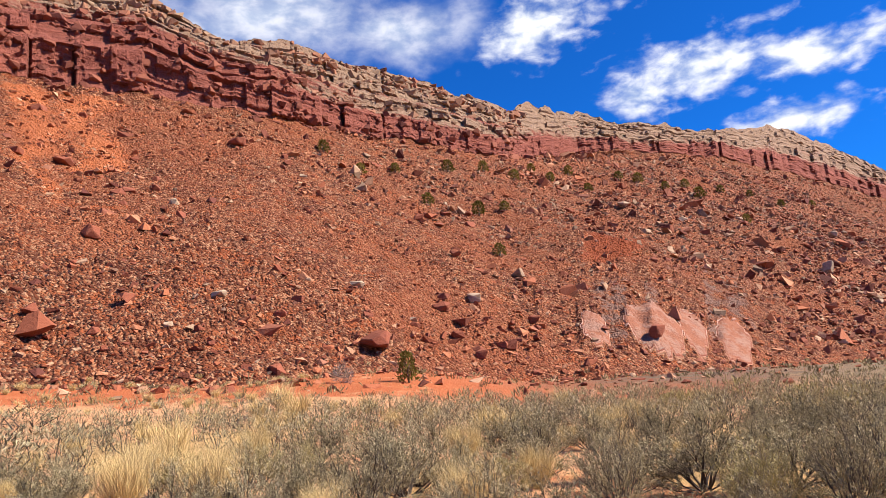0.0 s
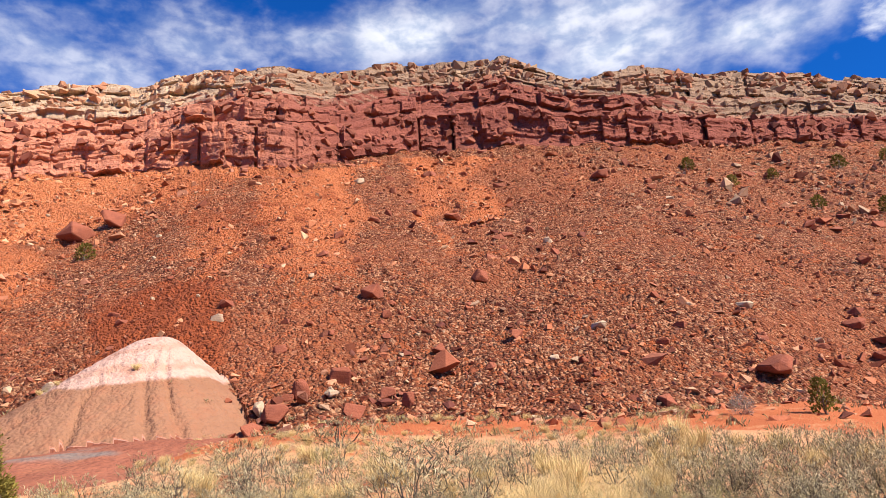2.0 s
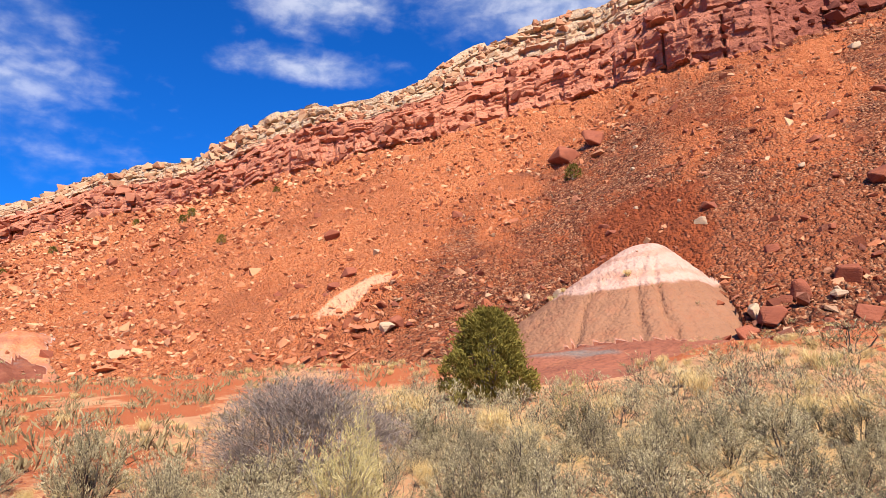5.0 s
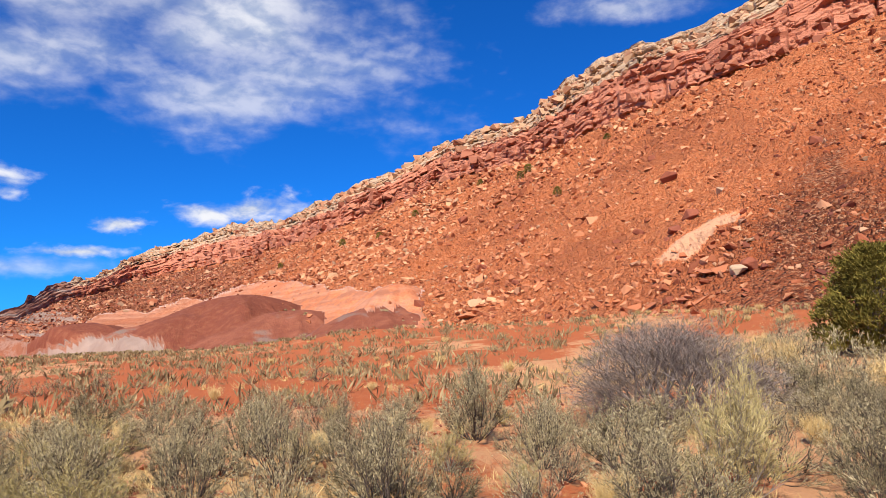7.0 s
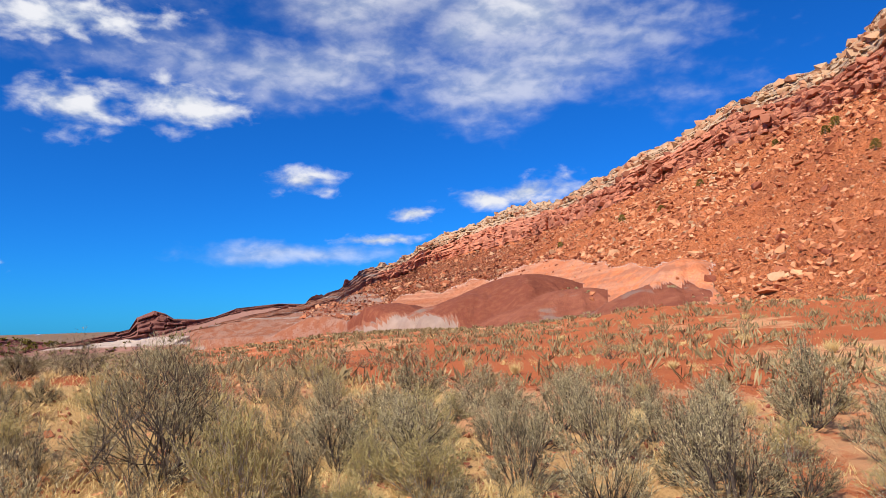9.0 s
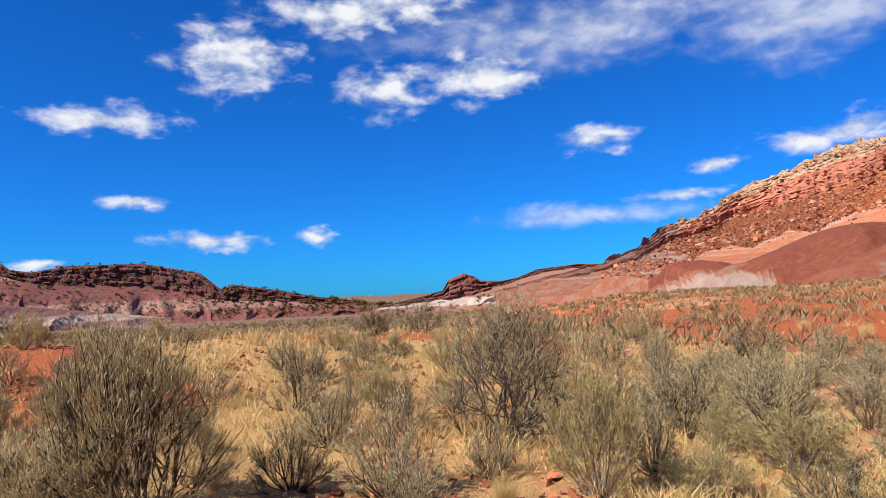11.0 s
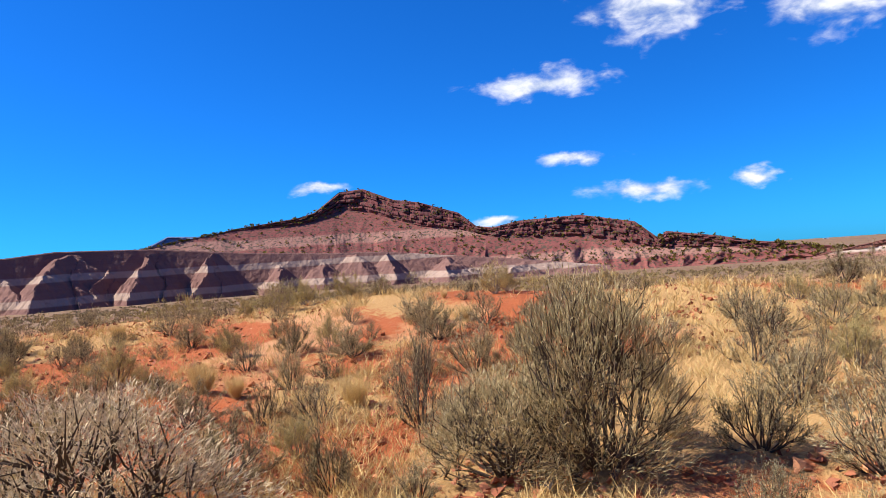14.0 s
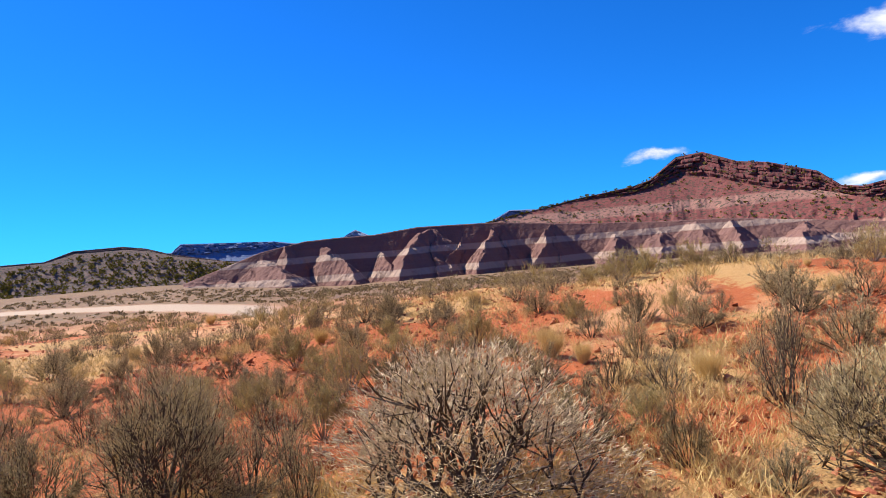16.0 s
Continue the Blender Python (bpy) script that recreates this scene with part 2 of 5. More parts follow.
def slope_height(az, r):
    """Height of the talus and its clay mounds, and which clay lies there (0: none)."""
    az, r = np.asarray(az, float), np.asarray(r, float)
    rb, zb = toe(az)
    rf, zf = cliff_foot(az)
    t = (r - rb) / (rf - rb)
    sag = 1 - 0.10 * np.sin(np.clip(t, 0, 1) * np.pi)
    z = zb + (zf - zb) * t * sag
    x, y = -np.sin(np.radians(az)) * r, np.cos(np.radians(az)) * r
    wide = ramp(t, 0.0, 0.35) * ramp(t, 1.02, 0.75)
    u = x * math.cos(radians(15)) + y * math.sin(radians(15))
    z = z + wide * (2.4 * fbm(u / 26, y / 90 + 3, 3, 5) + 1.3 * fbm(u / 9, y / 40, 3, 9))
    z = z + ramp(t, -0.02, 0.1) * (0.8 * fbm(x / 3.6, y / 3.6, 3, 21) + 0.25 * fbm(x / 0.9, y / 0.9, 2, 31) + (0.10 + 0.2 * ramp(fbm(x / 7, y / 10, 3, 36), -0.3, 0.3)) * (hash01(np.round(x * 40), np.round(y * 40), 0, 32) - 0.5))
    z = np.where(t < 0, ground_height(x, y) - 0.05 - 2.5 * ramp(-t, 0.0, 0.3), np.maximum(z, zb - 1))
    clay = np.zeros_like(z)
    for a, d, top, along, across, kind in MOUNDS:
        px, py = -math.sin(radians(a)) * d, math.cos(radians(a)) * d
        cx, cy = -math.sin(radians(a)), math.cos(radians(a))
        du = (x - px) * cx + (y - py) * cy
        dv = -(x - px) * cy + (y - py) * cx
        ang = np.arctan2(dv / across, du / along)
        rill = (0.02 if kind == 1 or a < 60 else 0.07) * np.abs(np.sin(ang * 6 + 1.6 * fbm(x / 7, y / 7, 2, 3))) + (0.10 if kind == 1 or a < 60 else 0.27) * fbm(np.cos(ang) * 2.2 + a, np.sin(ang) * 2.2, 3, 7)
        du = np.where(du > 0, du * 0.35, du)
        rad = np.sqrt((du / along) ** 2 + (dv / across) ** 2) * (1 + rill)
        if kind == 3 and a < 0:
            lump = np.maximum(0, 1 - np.sqrt((np.where(du > 0, du / 0.35, du) / along) ** 2 + (dv / across) ** 2) ** 2 * (1 + 2 * rill))
            z = z + top * lump ** 0.7
            clay = np.where((lump > 0.08) & (lump > 0.2 + 0.35 * fbm(az / 0.35, r / 6, 3, 33)), 3, clay)
            continue
        ground_z = EYE + toe(a)[0] * tand(plan(a, 3))
        if kind == 1:
            dv = np.where(dv > 0, dv, dv * 1.45) if a < 60 else dv
            rad = np.sqrt((du / along) ** 2 + (dv / across) ** 2)
            gorge = np.abs(((ang * 2.6 + 0.35 * fbm(x / 5, y / 5, 2, 3) + 0.5) % 1.0) - 0.5)
            small_rill = np.abs(((ang * 7.0 + 0.5 * fbm(x / 4, y / 4, 2, 4) + 0.2) % 1.0) - 0.5)
            rad = rad * (1 + 0.05 * fbm(np.cos(ang) * 1.6, np.sin(ang) * 1.6, 2, 7)) + ramp(rad, 0.05, 0.4) * (0.035 * ramp(gorge, 0.10, 0.0) + 0.014 * ramp(small_rill, 0.2, 0.0))
        steep = np.where(rad < 0.15, rad * rad * 3.333, rad - 0.075) ** 1.06 * 1.1 if kind == 1 else np.where(rad < 0.7, rad * rad * 0.72, rad * 1.0 - 0.347)
        cap = top - (top - ground_z + 1.0) * steep - 40 * ramp(-t, 0.3, 0.5)
        cap = cap + (0.10 if kind == 1 else 0.3) * fbm(x / 3.2, y / 3.2, 2, 27)
        win = cap > z + np.where(clay > 0, 0.0, 0.5 * fbm(x / 1.1, y / 1.1, 2, 35))
        if kind == 1 and a < 60:
            win = (cap > z - np.where(clay > 0, 0.0, 0.45))
            z = np.where(win, cap, z)
        z = np.maximum(z, cap)
        clay = np.where(win, kind, clay)
    el = np.degrees(np.arctan2(z - EYE, r)) + 0.9 * fbm(az / 2.2, t * 5, 4, 47)
    clay = np.where((clay == 0) & (az > 74) & (t > -0.02) & (az < 101) & (el < PEACH(az, 1)), 1.25, clay)
    clay = np.where((clay > 1.1) & (az > 95.5) & (el < 0.15 - 0.05 * (az - 99.5) ** 2 + 0.35 * fbm(az / 1.6, r / 20, 2, 48)), 4.0, clay)
    flute = fbm(az / 1.1 + 2.0 * t, t * 2.0, 3, 29)
    z = z + np.where((az < -30) & (az > -52), 0.9 * flute * ramp(t, 0.0, 0.06) * ramp(t, 0.3, 0.16), 0)
    return z, clay


def zones(az, r):
    """Soft masks on the talus: lilac clay, bare pale clay, bare red soil."""
    rb, _ = toe(az)
    rf, _ = cliff_foot(az)
    t = (r - rb) / (rf - rb)
    lilac = ramp(az, -52, -45) * ramp(az, -30, -35) * ramp(t, 0.01, 0.05) * ramp(t, 0.26, 0.12) * (0.35 + 0.75 * ramp(fbm(az / 0.9 + 3 * t, t * 3.0, 3, 46), -0.25, 0.3))
    bare = ramp(np.abs(az - 53.2 + 34 * (t - 0.2)), 2.6, 0.4) * ramp(np.abs(t - 0.2), 0.13, 0.02)
    cone = ramp(np.abs(az - 29.5), 8, 2) * ramp(t, 0.1, 0.14) * ramp(t, 0.5, 0.3)
    cone = np.maximum(cone, ramp(np.abs(az + 37.5), 4, 1) * ramp(np.abs(t - 0.27), 0.08, 0.02))
    cone = np.maximum(cone, ramp(np.abs(az - 22), 14, 4) * ramp(np.abs(t - 0.75), 0.2, 0.06) * 0.5)
    return lilac, bare, cone


def ground_height(x, y):
    """The flat, from the camera's feet to the horizon."""
    r = np.hypot(x, y)
    az = np.degrees(np.arctan2(-x, y))
    az = np.where(az < -100, az + 360, az)
    z = 0.16 * fbm(x / 5, y / 5, 3, 40) + 0.05 * fbm(x / 1.1, y / 1.1, 3, 41) * ramp(r, 400, 60)
    hill = ramp(az, -90, -60) * ramp(az, 118, 100)
    rb, zb = toe(np.clip(az, -89, 118))
    z = z * ramp(r, 2500, 500) + hill * zb * ramp(r / rb, 0.25, 1.0) * ramp(r, 900, 500)
    left = ramp(az, 100, 122)
    z = z + ramp(az, 95, 125) * ramp(az, 205, 178) * 0.8 * np.exp(-((r - 16) / 6.0) ** 2) * (0.75 + 0.5 * fbm(x / 7, y / 7, 2, 44))
    z = z - left * ramp(az, 340, 250) * 4.0 * ramp(r, 20, 75) - ramp(az, 104, 124) * ramp(az, 206, 190) * (6.0 * ramp(r, 80, 350) + 9.0 * ramp(r, 350, 650))
    return z


def ground_at(x, y):
    """Height of what one stands on: flat or talus, whichever is above."""
    r = np.hypot(x, y)
    az = np.degrees(np.arctan2(-x, y))
    az = np.where(az < -100, az + 360, az)
    g = ground_height(x, y)
    if np.ndim(x) == 0 and (az < -88 or az > 117 or r < toe(az)[0]):
        return g
    s, _ = slope_height(np.clip(az, -88, 117), r)
    on = (az > -88) & (az < 117) & (r > toe(np.clip(az, -88, 117))[0])
    return np.where(on, np.maximum(s, g), g)

# ---- materials ----


def material(name):
    m = bpy.data.materials.new(name)
    m.use_nodes = True
    return m, Nodes(m.node_tree)


def finish(n, col, rough, bump=None, dist=0.05, strength=0.6, spec=0.25, sss=None):
    b = n.add("ShaderNodeBsdfPrincipled", {"Base Color": col, "Roughness": rough, "Specular IOR Level": spec})
    if bump is not None:
        bn = n.add("ShaderNodeBump", {"Height": bump, "Distance": dist, "Strength": strength})
        n.t.links.new(bn.outputs[0], b.inputs["Normal"])
    n.add("ShaderNodeOutputMaterial", {0: b.outputs[0]})
    return b


def escarp_material():
    m, n = material("escarpment_rock")
    P = n.add("ShaderNodeNewGeometry").outputs["Position"]
    # sand carries both loose sand and the sunlit side of the slope
    band, clay, lit, hgt = n.attr("band"), n.attr("clay"), n.attr("sand"), n.attr("level")
    big, mid, fine = n.noise(P, 0.05, 4), n.noise(P, 0.35, 5), n.noise(P, 2.2, 6, 0.65)
    grit = n.add("ShaderNodeTexVoronoi", {"Vector": P, "Scale": 1.6}, feature="F1")
    cell = n.add("ShaderNodeSeparateColor", {0: grit.outputs["Color"]}).outputs[0]
    small = n.add("ShaderNodeTexVoronoi", {"Vector": P, "Scale": 4.2}, feature="F1")
    cell2 = n.add("ShaderNodeSeparateColor", {0: small.outputs["Color"]}).outputs[1]
    # rubble of brown and red stones over orange sand
    tone = n.math("ADD", n.math("MULTIPLY", cell, 0.45), n.math("MULTIPLY", cell2, 0.55))
    stones = n.mix(n.step(tone, 0.3, 0.8), (0.13, 0.036, 0.018), n.mix(n.step(cell2, 0.5, 0.9), (0.37, 0.125, 0.056), (0.52, 0.26, 0.14)))
    soil = n.mix(mid, (0.38, 0.088, 0.03), (0.52, 0.15, 0.053))
    talus = n.mix(n.step(n.math("ADD", n.math("MULTIPLY", fine, 0.6), n.math("ADD", n.math("MULTIPLY", mid, 0.4), n.math("MULTIPLY", lit, -0.35))), 0.36, 0.52), soil, stones)
    # sunlit talus painted brighter; outside it the cloud shade stays in the colour
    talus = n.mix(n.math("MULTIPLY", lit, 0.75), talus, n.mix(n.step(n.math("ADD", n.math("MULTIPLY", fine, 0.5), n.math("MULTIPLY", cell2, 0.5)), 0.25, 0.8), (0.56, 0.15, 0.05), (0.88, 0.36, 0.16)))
    talus = n.mix(n.math("MULTIPLY", n.step(n.math("ADD", n.math("MULTIPLY", big, 0.7), n.math("MULTIPLY", mid, 0.3)), 0.47, 0.62), 0.55), talus, n.mix(fine, (0.304, 0.076, 0.0304), (0.471, 0.152, 0.0646)))
    # ledges: maroon below, cream at the rim
    z = n.add("ShaderNodeSeparateXYZ", {0: P}).outputs[2]
    zz = n.add("ShaderNodeCombineXYZ", {0: n.math("MULTIPLY", mid, 0.6), 1: n.math("MULTIPLY", big, 2.0), 2: z}).outputs[0]
    strata = n.noise(zz, 0.9, 5, 0.7)
    maroon = n.mix(strata, (0.14, 0.04, 0.03), (0.38, 0.122, 0.08))
    # both rocks have a shaded and a sunlit colour, blended by lit
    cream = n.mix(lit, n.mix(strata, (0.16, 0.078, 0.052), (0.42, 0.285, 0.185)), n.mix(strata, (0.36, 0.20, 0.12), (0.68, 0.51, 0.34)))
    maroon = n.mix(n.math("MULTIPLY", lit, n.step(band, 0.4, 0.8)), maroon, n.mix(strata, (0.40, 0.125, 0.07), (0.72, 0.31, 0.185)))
    edge = n.math("ADD", band, n.math("ADD", n.math("MULTIPLY", n.math("SUBTRACT", mid, 0.5), 0.8), n.math("MULTIPLY", n.math("SUBTRACT", strata, 0.5), 1.3)))
    rock = n.mix(n.step(edge, 1.35, 1.75), maroon, cream)
    base = n.mix(n.step(edge, 0.35, 0.75), talus, rock)
    # clay: pale bands, red brown, lilac
    wob = n.math("ADD", hgt, n.math("MULTIPLY", n.math("SUBTRACT", mid, 0.5), 0.12))
    pale = n.mix(n.math("MAXIMUM", n.step(wob, 0.285, 0.31), n.step(clay, 1.1, 1.2)), n.mix(strata, (0.20, 0.092, 0.05), (0.31, 0.155, 0.09)), n.mix(n.step(n.math("SINE", n.math("MULTIPLY", wob, 55.0)), 0.2, 1.0), (0.47, 0.295, 0.23), (0.42, 0.24, 0.175)))
    red = n.mix(n.step(n.math("ADD", clay, n.math("MULTIPLY", n.math("SUBTRACT", mid, 0.5), 0.3)), 2.0, 2.3), (0.175, 0.050, 0.028), (0.29, 0.105, 0.062))
    lilac = n.mix(n.step(n.math("ADD", n.math("MULTIPLY", mid, 0.6), n.math("MULTIPLY", fine, 0.4)), 0.44, 0.56), (0.251, 0.095, 0.0532), (0.281, 0.152, 0.11))
    red = n.mix(n.math("MULTIPLY", n.step(n.noise(P, 0.13, 3, 0.5), 0.58, 0.66), n.step(clay, 2.02, 2.15)), red, (0.20, 0.15, 0.125))
    cl = n.mix(n.step(clay, 1.4, 1.6), pale, n.mix(n.step(clay, 2.4, 2.6), red, lilac))
    jag = n.math("ADD", n.math("MULTIPLY", n.math("SUBTRACT", mid, 0.5), 1.5), n.math("MULTIPLY", n.math("SUBTRACT", fine, 0.5), 0.9))
    base = n.mix(n.step(n.math("ADD", n.attr("cone"), jag), 0.40, 0.75), base, n.mix(fine, (0.274, 0.057, 0.0198), (0.365, 0.095, 0.0342)))
    base = n.mix(n.step(n.math("ADD", n.math("MULTIPLY", n.attr("lilac"), 0.75), jag), 0.55, 0.95), base, lilac)
    base = n.mix(n.step(n.math("ADD", n.attr("bare"), n.math("MULTIPLY", jag, 0.5)), 0.40, 0.6), base, (0.50, 0.27, 0.155))
    bands = n.step(n.noise(n.add("ShaderNodeCombineXYZ", {0: n.math("MULTIPLY", mid, 0.5), 1: n.math("MULTIPLY", big, 1.5), 2: z}).outputs[0], 0.55, 3, 0.6), 0.40, 0.60)
    pink = n.mix(bands, n.mix(mid, (0.33, 0.12, 0.065), (0.42, 0.18, 0.105)), n.mix(mid, (0.40, 0.165, 0.09), (0.54, 0.28, 0.18)))
    cl = n.mix(n.math("MULTIPLY", n.step(clay, 1.1, 1.2), n.step(clay, 1.4, 1.3)), cl, pink)
    streak = n.noise(n.vmath("MULTIPLY", P, (1.0, 1.0, 0.22)), 0.8, 5, 0.65)
    cl = n.mix(n.math("MULTIPLY", n.step(streak, 0.45, 0.7), 0.5), cl, (0.274, 0.106, 0.057))
    cl = n.mix(n.math("MULTIPLY", n.step(n.math("ADD", n.math("MULTIPLY", fine, 0.5), n.math("MULTIPLY", streak, 0.5)), 0.5, 0.36), n.step(clay, 1.2, 1.5, 0.12, 0.45)), cl, (0.129, 0.0456, 0.0304))
    cl = n.mix(n.step(clay, 3.4, 3.8), cl, n.mix(mid, (0.22, 0.14, 0.105), (0.38, 0.28, 0.23)))
    ispink = n.math("MULTIPLY", n.step(clay, 1.1, 1.2), n.step(clay, 1.5, 1.4))
    cover = n.step(n.math("ADD", n.math("MULTIPLY", big, 0.35), n.math("ADD", n.math("MULTIPLY", mid, 0.4), n.math("MULTIPLY", fine, 0.25))), 0.46, 0.56)
    base = n.mix(n.math("MULTIPLY", n.step(clay, 0.3, 0.7), n.math("SUBTRACT", 1.0, n.math("MULTIPLY", ispink, n.math("MULTIPLY", cover, 0.7)))), base, cl)
    cl2 = n.math("MULTIPLY", n.step(clay, 0.3, 0.7, 1.0, 0.14), n.step(n.attr("bare"), 0.2, 0.6, 1.0, 0.15))
    pebbles = n.math("ADD", n.math("MULTIPLY", grit.outputs["Distance"], -0.8), n.math("MULTIPLY", small.outputs["Distance"], -0.7))
    h = n.math("MULTIPLY", n.math("ADD", n.math("MULTIPLY", fine, 1.0), n.math("ADD", n.math("MULTIPLY", pebbles, n.step(band, 0.4, 0.8, 1.0, 0.12)), n.math("MULTIPLY", strata, n.step(band, 0.4, 0.8, 0.0, 0.8)))), cl2)
    finish(n, base, 0.95, h, 0.8, 1.0, 0.15)
    return m


def ground_material():
    m, n = material("sandy_ground")
    P = n.add("ShaderNodeNewGeometry").outputs["Position"]
    big, mid, fine, grit = n.noise(P, 0.09, 4), n.noise(P, 0.6, 5, 0.6), n.noise(P, 6, 6, 0.7), n.noise(P, 40, 4, 0.7)
    red, straw = n.attr("red"), n.attr("straw")
    sand = n.mix(n.math("ADD", n.math("MULTIPLY", fine, 0.6), n.math("MULTIPLY", grit, 0.4)), (0.36, 0.15, 0.065), (0.66, 0.38, 0.20))
    clod = n.mix(n.math("ADD", n.math("MULTIPLY", fine, 0.5), n.math("MULTIPLY", grit, 0.5)), (0.18, 0.04, 0.016), (0.58, 0.18, 0.07))
    dry = n.mix(grit, (0.22, 0.12, 0.045), (0.70, 0.47, 0.205))
    c = n.mix(n.step(n.math("ADD", red, n.math("ADD", n.math("MULTIPLY", n.math("SUBTRACT", mid, 0.5), 1.5), n.math("MULTIPLY", n.math("SUBTRACT", fine, 0.5), 0.8))), 0.35, 0.65), sand, clod)
    c = n.mix(n.math("MULTIPLY", n.step(n.math("ADD", straw, n.math("MULTIPLY", n.math("SUBTRACT", fine, 0.5), 1.6)), 0.35, 0.75), 0.85), c, dry)
    wash = n.attr("wash")
    c = n.mix(wash, c, (0.395, 0.304, 0.228))
    flat = n.attr("scrub")
    c = n.mix(n.math("MULTIPLY", flat, n.step(mid, 0.3, 0.7, 0.6, 1.0)), c, n.mix(mid, (0.076, 0.0646, 0.0456), (0.152, 0.114, 0.076)))
    h = n.math("ADD", n.math("MULTIPLY", fine, 0.6), n.math("MULTIPLY", grit, 0.25))
    finish(n, c, 0.95, h, 0.10, 1.0, 0.12)
    return m


def far_material(name, lo, hi, cap_lo, cap_hi, stripe=0.0, haze_tint=0.0, veg=0.0, scale=1.0, pale=(0.45, 0.36, 0.30)):
    m, n = material(name)
    P = n.add("ShaderNodeNewGeometry").outputs["Position"]
    band, lev = n.attr("band"), n.attr("level")
    mid, fine = n.noise(P, 0.03 * scale, 5, 0.6), n.noise(P, 0.2 * scale, 5, 0.65)
    z = n.add("ShaderNodeSeparateXYZ", {0: P}).outputs[2]
    zz = n.add("ShaderNodeCombineXYZ", {0: n.math("MULTIPLY", mid, 1.0), 1: 0.0, 2: n.math("MULTIPLY", z, 0.16 * scale)}).outputs[0]
    st = n.noise(zz, 1.6, 4, 0.7)
    slope = n.mix(st, lo, hi)
    if stripe:
        w = n.math("ADD", lev, n.math("MULTIPLY", n.math("SUBTRACT", mid, 0.5), 0.08))
        s = n.math("MULTIPLY", n.step(n.math("SINE", n.math("SUBTRACT", n.math("MULTIPLY", w, stripe), 1.6)), 0.35, 0.75), n.step(fine, 0.2, 0.5, 0.4, 1.0))
        s = n.math("MULTIPLY", s, n.step(w, 0.78, 0.62))
        slope = n.mix(s, slope, pale)
    cap = n.mix(st, cap_lo, cap_hi)
    c = n.mix(n.step(n.math("ADD", band, n.math("MULTIPLY", n.math("SUBTRACT", mid, 0.5), 0.5)), 0.35, 0.65), slope, cap)
    if veg:
        dots = n.noise(P, 0.32 * scale, 3, 0.6)
        c = n.mix(n.math("MULTIPLY", n.step(dots, 0.52, 0.6), veg), c, (0.045, 0.05, 0.022))
    # air haze of the distance, painted as blue into the base colour
    if haze_tint:
        c = n.mix(haze_tint, c, (0.16, 0.25, 0.42))
    finish(n, c, 0.95, fine, 2.0 / scale, 0.7, 0.1)
    return m


def rock_material():
    m, n = material("talus_stone")
    g = n.add("ShaderNodeNewGeometry")
    P, rnd = g.outputs["Position"], g.outputs["Random Per Island"]
    fine, big = n.noise(P, 3.0, 5, 0.65), n.noise(P, 0.03, 3)
    lit = n.attr("sand")
    ramp_node = n.add("ShaderNodeValToRGB", {0: n.math("ADD", n.math("MULTIPLY", rnd, 0.86), n.math("MULTIPLY", fine, 0.14))})
    e = ramp_node.color_ramp.elements
    e[0].position, e[0].color = 0.0, (0.065, 0.02, 0.013, 1)
    e[1].position, e[1].color = 1.0, (0.50, 0.35, 0.22, 1)
    for pos, c in ((0.22, (0.19, 0.052, 0.028, 1)), (0.5, (0.36, 0.115, 0.053, 1)), (0.75, (0.44, 0.20, 0.105, 1))):
        k = e.new(pos)
        k.color = c
    # lit: stones on the sunlit side get a brighter painted colour
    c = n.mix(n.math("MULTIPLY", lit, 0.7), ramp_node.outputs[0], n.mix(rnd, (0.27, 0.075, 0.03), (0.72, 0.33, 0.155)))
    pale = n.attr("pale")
    # pale and maroon stone: darker shaded copy, brighter sunlit copy where lit
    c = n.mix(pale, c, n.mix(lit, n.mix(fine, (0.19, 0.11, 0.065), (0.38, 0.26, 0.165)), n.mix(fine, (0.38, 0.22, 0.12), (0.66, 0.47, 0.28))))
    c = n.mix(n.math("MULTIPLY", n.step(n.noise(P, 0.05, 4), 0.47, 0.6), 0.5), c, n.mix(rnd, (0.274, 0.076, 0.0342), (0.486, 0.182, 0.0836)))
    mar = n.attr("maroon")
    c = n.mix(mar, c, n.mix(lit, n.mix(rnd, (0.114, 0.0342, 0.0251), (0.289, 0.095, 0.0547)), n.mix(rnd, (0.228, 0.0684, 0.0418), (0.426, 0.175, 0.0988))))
    finish(n, c, 0.9, fine, 0.12, 0.7, 0.2)
    return m


def plant_material(name, a, b, rough=0.8):
    m, n = material(name)
    g = n.add("ShaderNodeNewGeometry")
    o = n.add("ShaderNodeObjectInfo").outputs["Random"]
    f = n.math("ADD", n.math("MULTIPLY", g.outputs["Random Per Island"], 0.6), n.math("MULTIPLY", o, 0.4))
    c = n.mix(f, a, b)
    d = n.add("ShaderNodeBsdfDiffuse", {"Color": c})
    t = n.add("ShaderNodeBsdfTranslucent", {"Color": c})
    mx = n.add("ShaderNodeMixShader", {0: 0.14, 1: d.outputs[0], 2: t.outputs[0]})
    n.add("ShaderNodeOutputMaterial", {0: mx.outputs[0]})
    return m


def bark_material(name, a, b):
    m, n = material(name)
    P = n.add("ShaderNodeNewGeometry").outputs["Position"]
    f = n.noise(P, 30, 4, 0.6)
    finish(n, n.mix(f, a, b), 0.9, f, 0.01, 0.6, 0.15)
    return m


MAT_ESCARP, MAT_GROUND, MAT_ROCK = escarp_material(), ground_material(), rock_material()
SAGE = plant_material("sage_leaf", (0.075, 0.06, 0.032), (0.6, 0.5, 0.295))
RABBIT = plant_material("rabbitbrush_leaf", (0.25, 0.2, 0.078), (0.54, 0.44, 0.21))
STRAW = plant_material("straw_blade", (0.42, 0.29, 0.11), (0.8, 0.615, 0.31))
